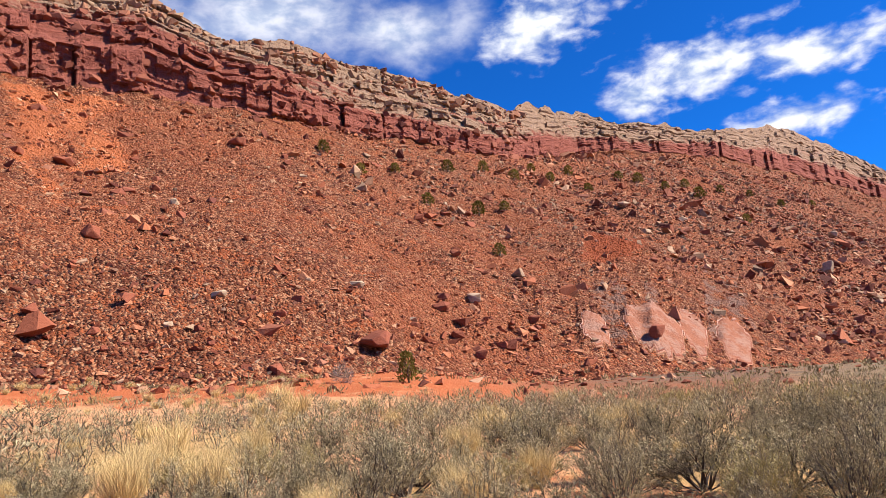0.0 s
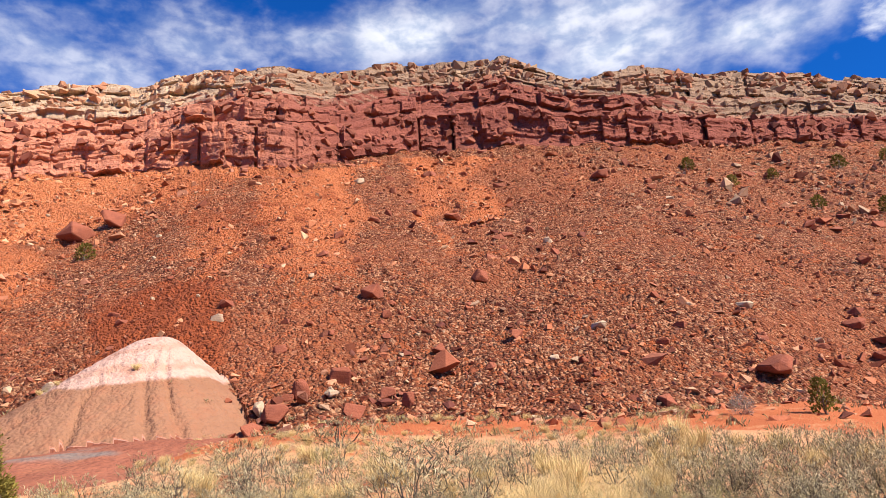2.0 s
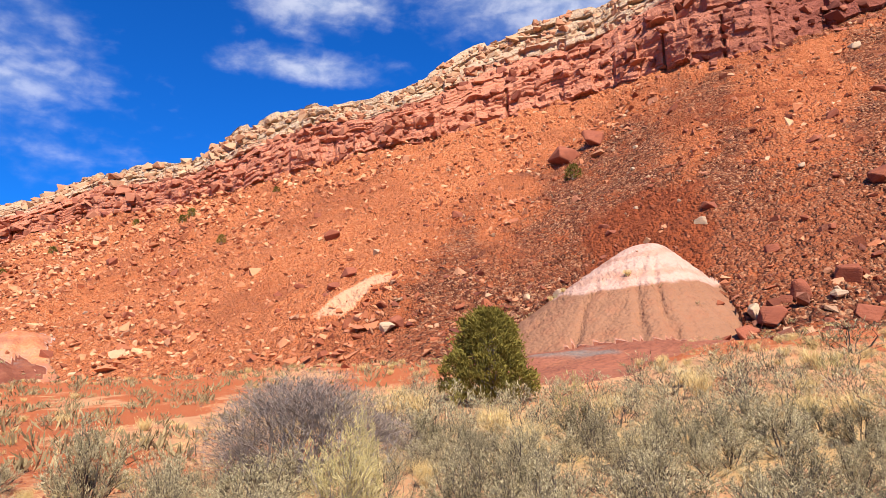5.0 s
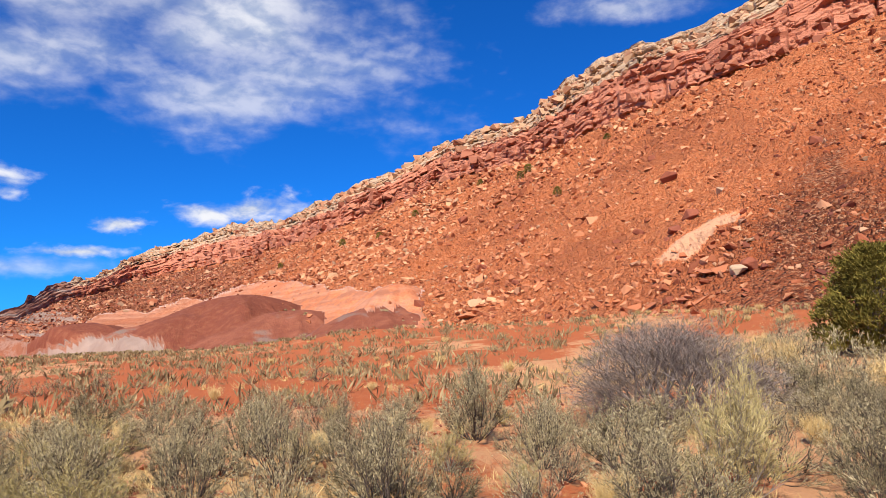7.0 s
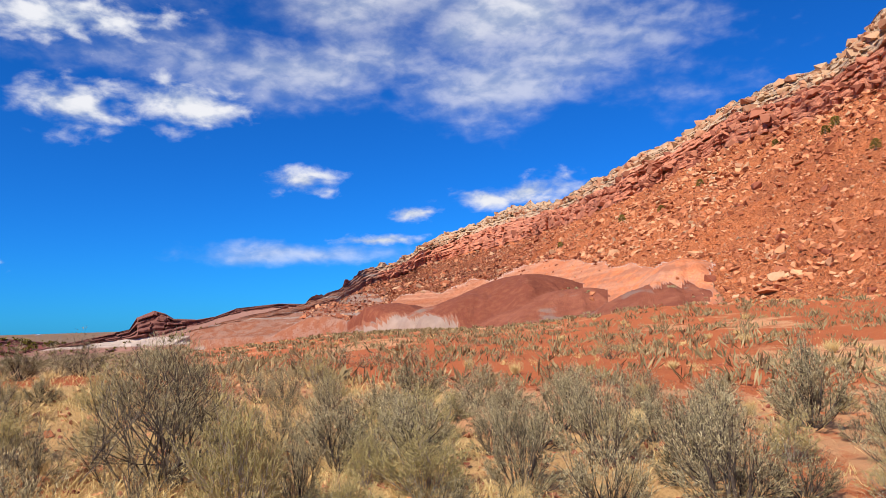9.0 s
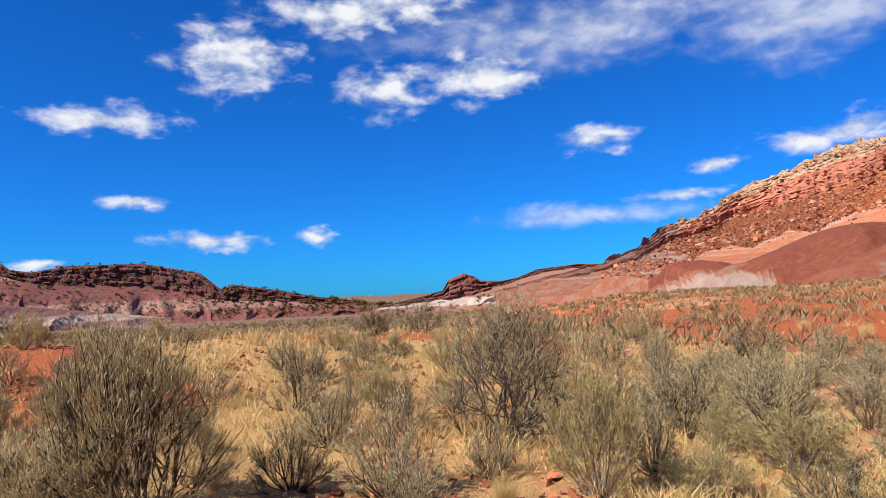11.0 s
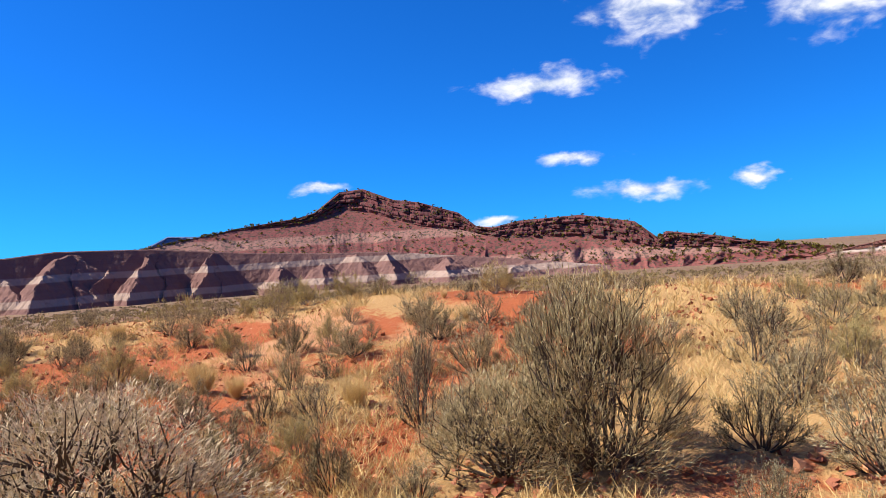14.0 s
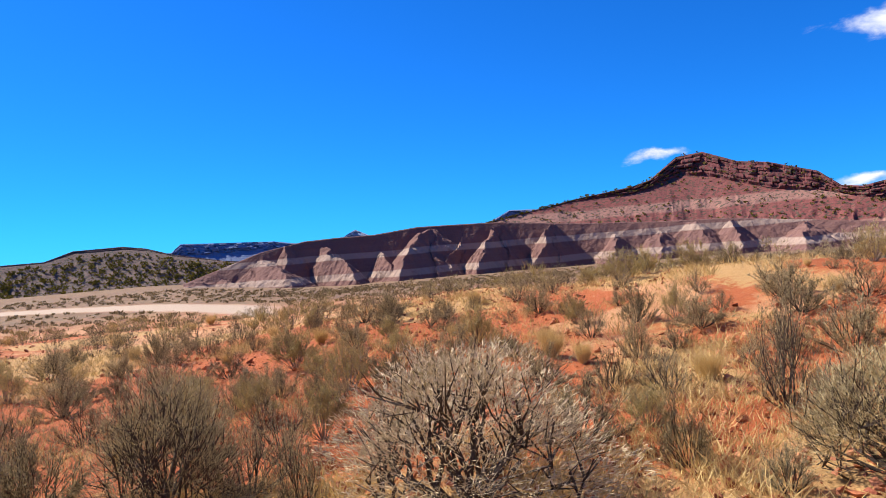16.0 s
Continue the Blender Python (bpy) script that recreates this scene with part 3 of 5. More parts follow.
GREYTWIG = plant_material("grey_twig", (0.13, 0.1, 0.085), (0.34, 0.275, 0.235))
HEROLEAF = plant_material("old_sage_leaf", (0.2, 0.16, 0.08), (0.72, 0.6, 0.35))
SEEDHEAD = plant_material("dry_seed_head", (0.34, 0.27, 0.165), (0.8, 0.66, 0.46))
JUNIPER = plant_material("juniper_scale", (0.07, 0.06, 0.012), (0.26, 0.205, 0.05))
BARK = bark_material("shrub_bark", (0.035, 0.025, 0.02), (0.11, 0.082, 0.065))
TRUNK = bark_material("juniper_bark", (0.09, 0.065, 0.045), (0.22, 0.17, 0.125))

# ---- ground ----


def build_ground():
    na = 600
    az = np.linspace(-100, 260, na, endpoint=False)
    r = np.concatenate([[0.0], np.geomspace(0.5, 45, 240), np.geomspace(46.5, 4700, 110)])
    A, R = np.meshgrid(az, r)
    x, y = -np.sin(np.radians(A)) * R, np.cos(np.radians(A)) * R
    z = ground_height(x, y) + ramp(R, 60, 30) * 0.05 * (hash01(np.round(x * 50), np.round(y * 50), 0, 47) - 0.5)
    red = 0.5 + 0.5 * fbm(x / 7, y / 7, 3, 50)
    red = np.where(A > 55, np.maximum(red * (0.72 + 0.2 * ramp(A, 105, 120)), ramp(A, 55, 75) * ramp(R, 9, 15) * ramp(R, 160, 80) * (0.45 + 0.5 * fbm(x / 9, y / 4, 3, 51))), red * 0.55)
    red = np.maximum(red, ramp(A, -60, -40) * ramp(A, 62, 50) * ramp(R, 28, 36) * (0.95 + 0.5 * fbm(x / 6, y / 6, 3, 52)))
    bank = ramp(A, 104, 125) * ramp(np.abs(R - 12), 8, 4.5) * ramp(fbm(x / 4.5, y / 4.5, 3, 54), -0.4, 0.0)
    red = np.maximum(red, bank * 1.1)
    red = np.maximum(red, ramp(A, 50, 70) * ramp(A, 125, 112) * ramp(R, 12, 20) * ramp(fbm(x / 12, y / 12, 3, 55), -0.5, 0.0))
    slope_red = ramp(A, 50, 70) * ramp(A, 130, 116) * ramp(R, 11, 17)
    straw = (1 - 0.8 * bank) * (1 - 0.65 * slope_red) * (1 - 0.7 * ramp(A, -60, -40) * ramp(R, 26, 32)) * np.where(A > 115, ramp(fbm(x / 4, y / 4, 3, 53), -0.55, 0.15), 0.8 * ramp(fbm(x / 4, y / 4, 3, 53), -0.45, 0.25))
    wash = ramp(A, 193, 198) * ramp(np.abs(R - 150 - 6 * (A - 205)), 22, 14) * ramp(A, 300, 240)
    scrub = ramp(R, 70, 140) * ramp(A, 112, 124) * (1 - wash)
    scrub = np.maximum(scrub, ramp(A, -20, -40) * ramp(R, 25, 60))
    ob = mesh_object("ground", np.stack([x, y, z], -1).reshape(-1, 3), grid_faces(len(r), na, True), MAT_GROUND,
                     attrs=dict(red=red, straw=straw, wash=wash, scrub=scrub))
    tagged(ob, "sandy desert flat with red soil and dry grass", "ground", kind="structure")


build_ground()

# ---- escarpment ----


def sunlit_sand_mask(az, r):
    """Where loose orange sand covers the stones, and the sunlit left side, painted as brighter colour."""
    x, y = -np.sin(np.radians(az)) * r, np.cos(np.radians(az)) * r
    rb, _ = toe(az)
    rf, _ = cliff_foot(az)
    t = (r - rb) / (rf - rb)
    # edge follows the cloud shadow's border across the talus
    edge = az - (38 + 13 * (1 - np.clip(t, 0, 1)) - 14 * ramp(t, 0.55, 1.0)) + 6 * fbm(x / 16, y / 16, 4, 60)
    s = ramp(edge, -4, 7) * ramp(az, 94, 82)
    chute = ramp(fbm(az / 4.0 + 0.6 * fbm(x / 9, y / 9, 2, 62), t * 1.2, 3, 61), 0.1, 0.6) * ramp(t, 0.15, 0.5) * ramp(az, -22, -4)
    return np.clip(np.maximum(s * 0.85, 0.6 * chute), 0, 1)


def cells(u, v, seed):
    """Blocky steps: one random value per jointed block of a stepped wall, and the gap beside it."""
    row = np.floor(v)
    shift = hash01(row, row * 0, 0, seed) * 10
    w = 0.6 + 0.9 * hash01(row, row * 0 + 1, 0, seed)
    q = u * w + shift + 0.25 * vnoise(u * 3, v, seed + 5)
    col = np.floor(q)
    gap = (np.abs(q - col - 0.5) > 0.47) & (hash01(col, row, 1, seed + 8) > 0.45)
    return hash01(col, row, 0, seed + 3) - gap * 0.4


# cliff bands from the foot to the rim: where each ends, how far it leans back, 1 for hard rock, 2 for the pale cap
BANDS = [(0.09, 0.14, 0), (0.31, 0.05, 1), (0.40, 0.15, 1), (0.50, 0.05, 1), (0.60, 0.17, 1), (0.68, 0.05, 1.5), (0.77, 0.16, 2), (0.86, 0.05, 2), (0.93, 0.14, 2), (1.0, 0.04, 2)]


def build_escarpment():
    az = np.concatenate([np.arange(-88, -58, 0.5), np.arange(-58, 110, 0.19), np.arange(110, 117, 0.5)])
    nt, ncl, ntop = 170, 160, 10
    rb, zb = toe(az)
    rf, zf = cliff_foot(az)
    rr, zr = rim(az)
    rows_r, rows_z, band, clay, sand, level, extra = [], [], [], [], [], [], []
    for t in np.concatenate([np.linspace(-0.5, -0.01, 70), np.linspace(0, 1.0, nt)]):
        r = rb + (rf - rb) * t
        z, c = slope_height(az, r)
        rows_r.append(r); rows_z.append(z); band.append(0 * z + 0.3 * ramp(t, 0.9, 1.0)); clay.append(c)
        extra.append(zones(az, r)); sand.append(sunlit_sand_mask(az, r)); level.append((z - zb) / 14.0)
    zf2 = rows_z[-1]
    u = np.radians(az) * rf
    ends = np.array([0] + [b[0] for b in BANDS])
    share = np.cumsum([0] + [b[1] for b in BANDS]) / sum(b[1] for b in BANDS)
    kinds = np.array([b[2] for b in BANDS])
    for s in np.linspace(0, 1, ncl + 1)[1:]:
        z = zf2 + (zr - zf2) * s
        sw = np.clip(s + (0.05 * fbm(u / 45, u * 0, 3, 70) + 0.02 * fbm(u / 9, u * 0 + 4, 3, 71)) * math.sin(math.pi * s) * 1.3, 0, 1)
        k = np.clip(np.searchsorted(ends, sw, "right") - 1, 0, len(kinds) - 1)
        adv = np.interp(sw, ends, share)
        hard = np.where(np.array([b[1] for b in BANDS])[k] < 0.1, 1.0, 0.0)
        block = cells(u / 5.5, k + 0.5, 75) - 0.4
        block2 = cells(u / 3.2, sw * 15, 76) - 0.4
        lay = vnoise(u / 30, sw * 60, 74) - 0.5
        rough = fbm(u / 3.0, sw * 24, 3, 72)
        off = hard * (3.3 * block + 1.3 * block2 + 0.7 * lay) + (1 - hard) * 0.8 * rough + 3.0 * fbm(u / 24, sw * 2.5, 3, 77)
        fade = (1 - 0.25 * ramp(az, -8, -26)) * ramp(s, 0.0, 0.05) * (0.35 + 0.65 * ramp(s, 1.0, 0.93))
        r = rf + (rr - rf) * adv - off * fade * (rf / 170 + 0.15) * np.clip((zr - zf2) / 24, 0.08, 1)
        top = ramp(s, 0.9, 1.0) * (1.5 * (cells(u / 8, u * 0 + 0.5, 91) - 0.4) + 2.2 * fbm(u / 14, u * 0, 3, 92)) * np.minimum(rf / 140, 1.4)
        rows_r.append(r); rows_z.append(z + (0.5 * (1 - hard) * rough) * fade + top * 0.8)
        kk = kinds[k] + 0.35 * fbm(u / 35, sw * 5, 2, 78)
        # on the cliff, sand only marks the sunlit left part, painted by bearing
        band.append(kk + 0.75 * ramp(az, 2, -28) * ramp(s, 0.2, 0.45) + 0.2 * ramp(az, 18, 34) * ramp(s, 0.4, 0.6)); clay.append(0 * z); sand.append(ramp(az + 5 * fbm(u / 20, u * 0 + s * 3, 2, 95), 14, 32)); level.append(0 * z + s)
    zt, rt = rows_z[-1], rows_r[-1]
    for k in range(1, ntop + 1):
        d = k / ntop
        rows_r.append(rt + 5 + (rf * 0.6) * d ** 2); rows_z.append(zt + 0.3 * fbm(u / 4, u * 0 + k, 2, 79) - d * d * zt * 0.10 - (zt + 6) * 1.0 * (k == ntop))
        band.append(0 * zt + 2); clay.append(0 * zt); sand.append(0 * zt); level.append(0 * zt + 1)
    R, Z = np.array(rows_r), np.array(rows_z)
    X = np.zeros((3, *R.shape))
    X[:, :len(extra)] = np.array(extra).transpose(1, 0, 2)
    A = np.radians(az)[None, :]
    V = np.stack([-np.sin(A) * R, np.cos(A) * R, Z], -1)
    B, K = np.array(band), np.array(clay)
    tail = (np.broadcast_to(az, B.shape) + 2 * fbm(V[..., 0] / 14, V[..., 2] / 5, 2, 96) > 102.5) & (K == 0)
    K = np.where(tail, np.where(fbm(V[..., 0] / 8 + V[..., 1] / 11, V[..., 2] / 2.2, 3, 97) > 0.25, 4.0, 3.0), K)
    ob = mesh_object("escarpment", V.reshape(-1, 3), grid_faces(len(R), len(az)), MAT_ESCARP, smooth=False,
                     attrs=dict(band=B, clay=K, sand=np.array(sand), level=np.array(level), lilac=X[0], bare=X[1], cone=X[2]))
    soft = (K[:-1, :-1] > 0.5) & (K[1:, 1:] > 0.5)
    ob.data.polygons.foreach_set("use_smooth", soft.ravel())
    tagged(ob, "red sandstone escarpment with a talus slope and pale rim ledges", "cliff", kind="structure")
    return V[70 + nt:-ntop], B[70 + nt:-ntop], az


CLIFF, CLIFF_BAND, CLIFF_AZ = build_escarpment()

# ---- far mesas ----


def build_mesa(name, label, rows, r0, mat, slope=0.55, cliff=1.6, back=0.35, step=0.1, relief=1.0, gully=6.0, floor_z=-5.0, seed=0):
    """A ridge seen from the flat: bearing, skyline, foot of its cliff (angles), with gullied slopes below."""
    tb = table(rows)
    az = np.arange(rows[0][0], rows[-1][0] + 1e-6, step)
    fz = floor_z
    top, foot = tand(tb(az, 1)), tand(tb(az, 2))
    top, foot = np.maximum(top, (fz - EYE) / r0), np.maximum(foot, (fz - EYE) / r0)
    rf = r0 * (slope - (fz - EYE) / r0) / (slope - np.minimum(foot, slope * 0.6))
    zf = EYE + rf * foot
    rt = rf * (cliff - foot) / (cliff - top)
    zt = EYE + rt * top
    u = np.radians(az) * r0
    RR, ZZ, B, L = [], [], [], []
    tallest = max(zf.max() - fz, 1.0)
    for t in np.linspace(0, 1, 46):
        g = relief * gully * (3.0 * np.abs(fbm(u / (gully * 4) + 0.4 * fbm(u / gully / 3, u * 0 + t * 2, 2, 88), u * 0 + t * 0.9, 3, 80 + seed)) + 0.5 * fbm(u / gully, u * 0 + t * 4, 3, 81 + seed))
        r = r0 + (rf - r0) * t + np.clip(g, 0, (rf - r0) * 0.3) * 6.75 * t * (1 - t) ** 2
        z = fz + (zf - fz) * t ** 1.12 + 0.0 * u
        RR.append(r); ZZ.append(z); B.append(0 * u); L.append((z - fz) / tallest)
    for s in np.linspace(0, 1, 31)[1:]:
        v = s * 5 + 0.3 * fbm(u / (gully * 4), u * 0, 2, 82 + seed)
        k, fr = np.floor(v), v - np.floor(v)
        off = ((cells(u / gully, v, 83 + seed) - 0.4) * 0.75 + 0.25 * fbm(u / gully * 1.5, u * 0 + s * 2, 3, 84 + seed) + 0.2 * (vnoise(u / 90, s * 14 + 0 * u, 85 + seed) - 0.5)) * np.minimum(gully * relief, 0.8 * (zt - zf)) * ramp(s, 0, 0.1) * ramp(s, 1, 0.85)
        RR.append(rf + (rt - rf) * (k + np.clip((fr - 0.6) / 0.4, 0, 1)) / 5 * 0.98 - off)
        ZZ.append(zf + (zt - zf) * s); B.append(0 * u + 1); L.append(0 * u + 1)
    for d in (0.1, 0.3, 0.6, 1.0):
        RR.append(rt + r0 * back * d); ZZ.append(zt - (zt - fz) * (0.02 if d < 0.2 else d)); B.append(0 * u + 1); L.append(0 * u + 1)
    R, Z = np.array(RR), np.array(ZZ)
    A = np.radians(az)[None, :]
    V = np.stack([-np.sin(A) * R, np.cos(A) * R, Z], -1).reshape(-1, 3)
    ob = mesh_object(name, V, grid_faces(len(R), len(az)), mat, smooth=False, attrs=dict(band=np.array(B), level=np.array(L)))
    return tagged(ob, label, "mesa", kind="structure")


# the nearer ridges carry a faint painted air haze in their colour
RED_FAR = far_material("far_red_rock", (0.12, 0.032, 0.024), (0.27, 0.085, 0.06), (0.07, 0.018, 0.016), (0.22, 0.062, 0.045), veg=0.75, haze_tint=0.05, stripe=16.0, pale=(0.288, 0.144, 0.104))
BADLAND = far_material("striped_badland", (0.115, 0.055, 0.045), (0.235, 0.125, 0.098), (0.12, 0.06, 0.05), (0.23, 0.13, 0.10), stripe=17.0, haze_tint=0.03, pale=(0.32, 0.23, 0.18))
# blue of these two is mostly painted air haze over rock and snow
BLUE_FAR = far_material("haze_tinted_rock", (0.08, 0.048, 0.064), (0.136, 0.088, 0.104), (0.08, 0.056, 0.08), (0.16, 0.112, 0.136), haze_tint=0.62, scale=0.3)
SNOW_FAR = far_material("snowy_far_rock", (0.272, 0.256, 0.272), (0.48, 0.48, 0.496), (0.272, 0.256, 0.272), (0.56, 0.56, 0.576), haze_tint=0.4, scale=0.3)
SCRUB_HILL = far_material("scrub_hill", (0.10, 0.045, 0.03), (0.20, 0.13, 0.09), (0.08, 0.035, 0.025), (0.17, 0.085, 0.06), veg=0.95, haze_tint=0.08, scale=1.6)
PINK_FLAT = far_material("pink_badland", (0.216, 0.096, 0.068), (0.336, 0.184, 0.136), (0.112, 0.04, 0.032), (0.24, 0.096, 0.064), stripe=11.0, haze_tint=0.03, pale=(0.464, 0.368, 0.304))

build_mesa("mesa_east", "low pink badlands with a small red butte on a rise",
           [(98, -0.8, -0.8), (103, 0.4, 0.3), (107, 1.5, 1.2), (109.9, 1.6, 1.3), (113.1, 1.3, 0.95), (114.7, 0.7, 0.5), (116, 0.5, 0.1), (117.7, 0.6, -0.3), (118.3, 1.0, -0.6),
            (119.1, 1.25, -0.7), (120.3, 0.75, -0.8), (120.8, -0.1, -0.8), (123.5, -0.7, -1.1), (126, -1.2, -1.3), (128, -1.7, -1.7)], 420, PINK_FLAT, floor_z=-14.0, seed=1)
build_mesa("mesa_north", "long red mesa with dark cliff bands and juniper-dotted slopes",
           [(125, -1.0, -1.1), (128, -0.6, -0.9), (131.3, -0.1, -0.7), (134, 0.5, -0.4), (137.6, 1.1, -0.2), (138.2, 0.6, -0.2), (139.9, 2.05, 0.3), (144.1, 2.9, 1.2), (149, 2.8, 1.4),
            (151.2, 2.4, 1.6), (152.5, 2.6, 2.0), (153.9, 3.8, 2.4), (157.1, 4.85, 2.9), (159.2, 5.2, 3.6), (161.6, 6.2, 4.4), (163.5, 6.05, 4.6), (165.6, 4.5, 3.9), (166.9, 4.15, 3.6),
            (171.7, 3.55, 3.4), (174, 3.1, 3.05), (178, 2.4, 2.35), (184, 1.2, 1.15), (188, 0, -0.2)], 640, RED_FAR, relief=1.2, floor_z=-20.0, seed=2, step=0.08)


def build_badlands(name, label, rows, r0, depth, mat, spacing, steep, seed, floor_z=-5.0, step=0.08):
    """Bare clay hills: a main ridge with spurs that run out of it and fall off to both sides, gullies between them."""
    tb = table(rows)
    az = np.arange(rows[0][0], rows[-1][0] + 1e-6, step)
    u = np.radians(az) * r0
    top = np.maximum(EYE + (r0 + depth) * tand(tb(az, 1)) - floor_z, 0.3)
    rng = random.Random(seed)
    spurs, at = [], u[0] - spacing
    while at < u[-1] + spacing:
        spurs.append((at, rng.uniform(0.0, 0.55), rng.uniform(0.55, 1.0), rng.uniform(-0.35, 0.35), rng.uniform(0.6, 1.15)))
        at += spacing * rng.uniform(0.35, 1.6)
    RR, ZZ, L = [], [], []
    for d in np.linspace(0, 1, 80):
        ud = u + 5.0 * fbm(u / 14, u * 0 + d * 5, 5, 90 + seed, 0.6)
        main = top * np.clip((d - 0.72) / 0.26, 0, 1) ** 0.9
        best = main
        for c, start, high, skew, drop in spurs:
            crest = top * high * np.clip((d - start) / (0.85 - start), 0, 1) ** 0.65
            best = np.maximum(best, crest - steep * drop * (0.1 + 0.9 * top / 26.0) * np.abs(ud - c - skew * depth * (1 - d)) * (1 + 0.25 * (ud > c)))
        best = np.minimum(best, top) + 1.0 * fbm(u / 4, u * 0 + d * 16, 3, 92 + seed) * ramp(best, 0.5, 2.0) * ramp(d, 1.0, 0.9)
        RR.append(r0 + depth * d + 0 * u); ZZ.append(floor_z + best); L.append(best / 30.0)
    for d in (0.15, 0.5, 1.0):
        RR.append(r0 + depth * (1 + 3 * d) + 0 * u); ZZ.append(floor_z + top * (1 - d)); L.append(top / 30.0)
    A, R = np.radians(az)[None, :], np.array(RR)
    V = np.stack([-np.sin(A) * R, np.cos(A) * R, np.array(ZZ)], -1).reshape(-1, 3)
    ob = mesh_object(name, V, grid_faces(len(R), len(az)), mat, smooth=False, attrs=dict(band=0 * R, level=np.array(L)))
    return tagged(ob, label, "badlands", kind="structure")


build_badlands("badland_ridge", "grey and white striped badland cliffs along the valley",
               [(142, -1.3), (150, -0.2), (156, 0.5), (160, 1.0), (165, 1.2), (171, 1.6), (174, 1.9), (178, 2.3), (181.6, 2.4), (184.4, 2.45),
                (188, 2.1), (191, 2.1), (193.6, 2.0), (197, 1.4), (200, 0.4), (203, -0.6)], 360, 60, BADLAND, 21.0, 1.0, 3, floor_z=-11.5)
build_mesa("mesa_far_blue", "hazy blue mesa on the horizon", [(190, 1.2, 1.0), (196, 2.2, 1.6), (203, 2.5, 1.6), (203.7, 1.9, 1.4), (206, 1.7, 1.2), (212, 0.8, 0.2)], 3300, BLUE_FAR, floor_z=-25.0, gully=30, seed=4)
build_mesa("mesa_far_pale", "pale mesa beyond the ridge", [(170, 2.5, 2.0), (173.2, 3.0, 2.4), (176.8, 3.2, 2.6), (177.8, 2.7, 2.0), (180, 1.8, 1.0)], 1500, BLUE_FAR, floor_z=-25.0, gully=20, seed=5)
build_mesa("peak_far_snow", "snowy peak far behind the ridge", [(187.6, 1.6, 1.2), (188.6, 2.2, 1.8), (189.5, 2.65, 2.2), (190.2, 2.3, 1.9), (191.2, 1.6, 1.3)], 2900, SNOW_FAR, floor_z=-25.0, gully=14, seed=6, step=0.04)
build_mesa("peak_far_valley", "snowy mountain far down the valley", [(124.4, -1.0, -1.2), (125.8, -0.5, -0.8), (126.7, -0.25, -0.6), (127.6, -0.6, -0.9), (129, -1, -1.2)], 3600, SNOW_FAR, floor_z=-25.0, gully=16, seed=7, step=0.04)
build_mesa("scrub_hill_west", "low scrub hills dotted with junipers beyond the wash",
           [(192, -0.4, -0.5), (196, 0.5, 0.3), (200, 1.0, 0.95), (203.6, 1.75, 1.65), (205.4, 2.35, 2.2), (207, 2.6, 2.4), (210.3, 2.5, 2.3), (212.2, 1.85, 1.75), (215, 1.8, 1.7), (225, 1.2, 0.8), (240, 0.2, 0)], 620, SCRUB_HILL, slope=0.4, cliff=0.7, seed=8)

# ---- stones ----


def rock_shapes(count, flat, seed, points=9):
    """Angular stones: hulls of a few random points, faces split apart by their edges."""
    rng = random.Random(seed)
    shapes = []
    for _ in range(count):
        bm = bmesh.new()
        for _ in range(points):
            p = Vector((rng.uniform(-1, 1), rng.uniform(-1, 1), rng.uniform(-1, 1)))
            m = max(abs(p.x), abs(p.y), abs(p.z))
            p = p / m * rng.uniform(0.75, 1.0)
            bm.verts.new((p.x * 0.5, p.y * 0.5 * rng.uniform(0.6, 1), p.z * 0.5 * flat))
        bmesh.ops.convex_hull(bm, input=list(bm.verts))
        loose = [v for v in bm.verts if not v.link_faces]
        bmesh.ops.delete(bm, geom=loose, context="VERTS")
        bmesh.ops.triangulate(bm, faces=list(bm.faces))
        bm.verts.index_update()
        shapes.append((np.array([v.co[:] for v in bm.verts]), np.array([[v.index for v in f.verts] for f in bm.faces])))
        bm.free()
    return shapes


def scatter(name, label, category, shapes, pos, size, mat, attrs, tilt=0.5, seed=1):
    """Many loose stones as one mesh."""
    rng = np.random.default_rng(seed)
    n = len(pos)
    pick = rng.integers(0, len(shapes), n)
    yaw = rng.uniform(0, 2 * np.pi, n)
    tx, ty = rng.normal(0, tilt, n), rng.normal(0, tilt, n)
    V, F, at, base = [], [], {k: [] for k in attrs}, 0
    for s, (sv, sf) in enumerate(shapes):
        i = np.where(pick == s)[0]
        if not len(i):
            continue
        p = sv[None] * size[i, None, None] * rng.uniform(0.75, 1.25, (len(i), 1, 3))
        cx, sx = np.cos(tx[i])[:, None], np.sin(tx[i])[:, None]
        p = np.stack([p[..., 0], p[..., 1] * cx - p[..., 2] * sx, p[..., 1] * sx + p[..., 2] * cx], -1)
        cx, sx = np.cos(ty[i])[:, None], np.sin(ty[i])[:, None]
        p = np.stack([p[..., 0] * cx + p[..., 2] * sx, p[..., 1], -p[..., 0] * sx + p[..., 2] * cx], -1)
        cx, sx = np.cos(yaw[i])[:, None], np.sin(yaw[i])[:, None]
        p = np.stack([p[..., 0] * cx - p[..., 1] * sx, p[..., 0] * sx + p[..., 1] * cx, p[..., 2]], -1)
        p = p + pos[i][:, None]
        V.append(p.reshape(-1, 3))
        F.append((sf[None] + base + np.arange(len(i))[:, None, None] * len(sv)).reshape(-1, 3))
        base += len(i) * len(sv)
        for k, a in attrs.items():
            at[k].append(np.repeat(a[i], len(sv)))
    ob = mesh_object(name, np.concatenate(V), np.concatenate(F), mat, smooth=False, attrs={k: np.concatenate(a) for k, a in at.items()})
    return tagged(ob, label, category, kind="stuff")


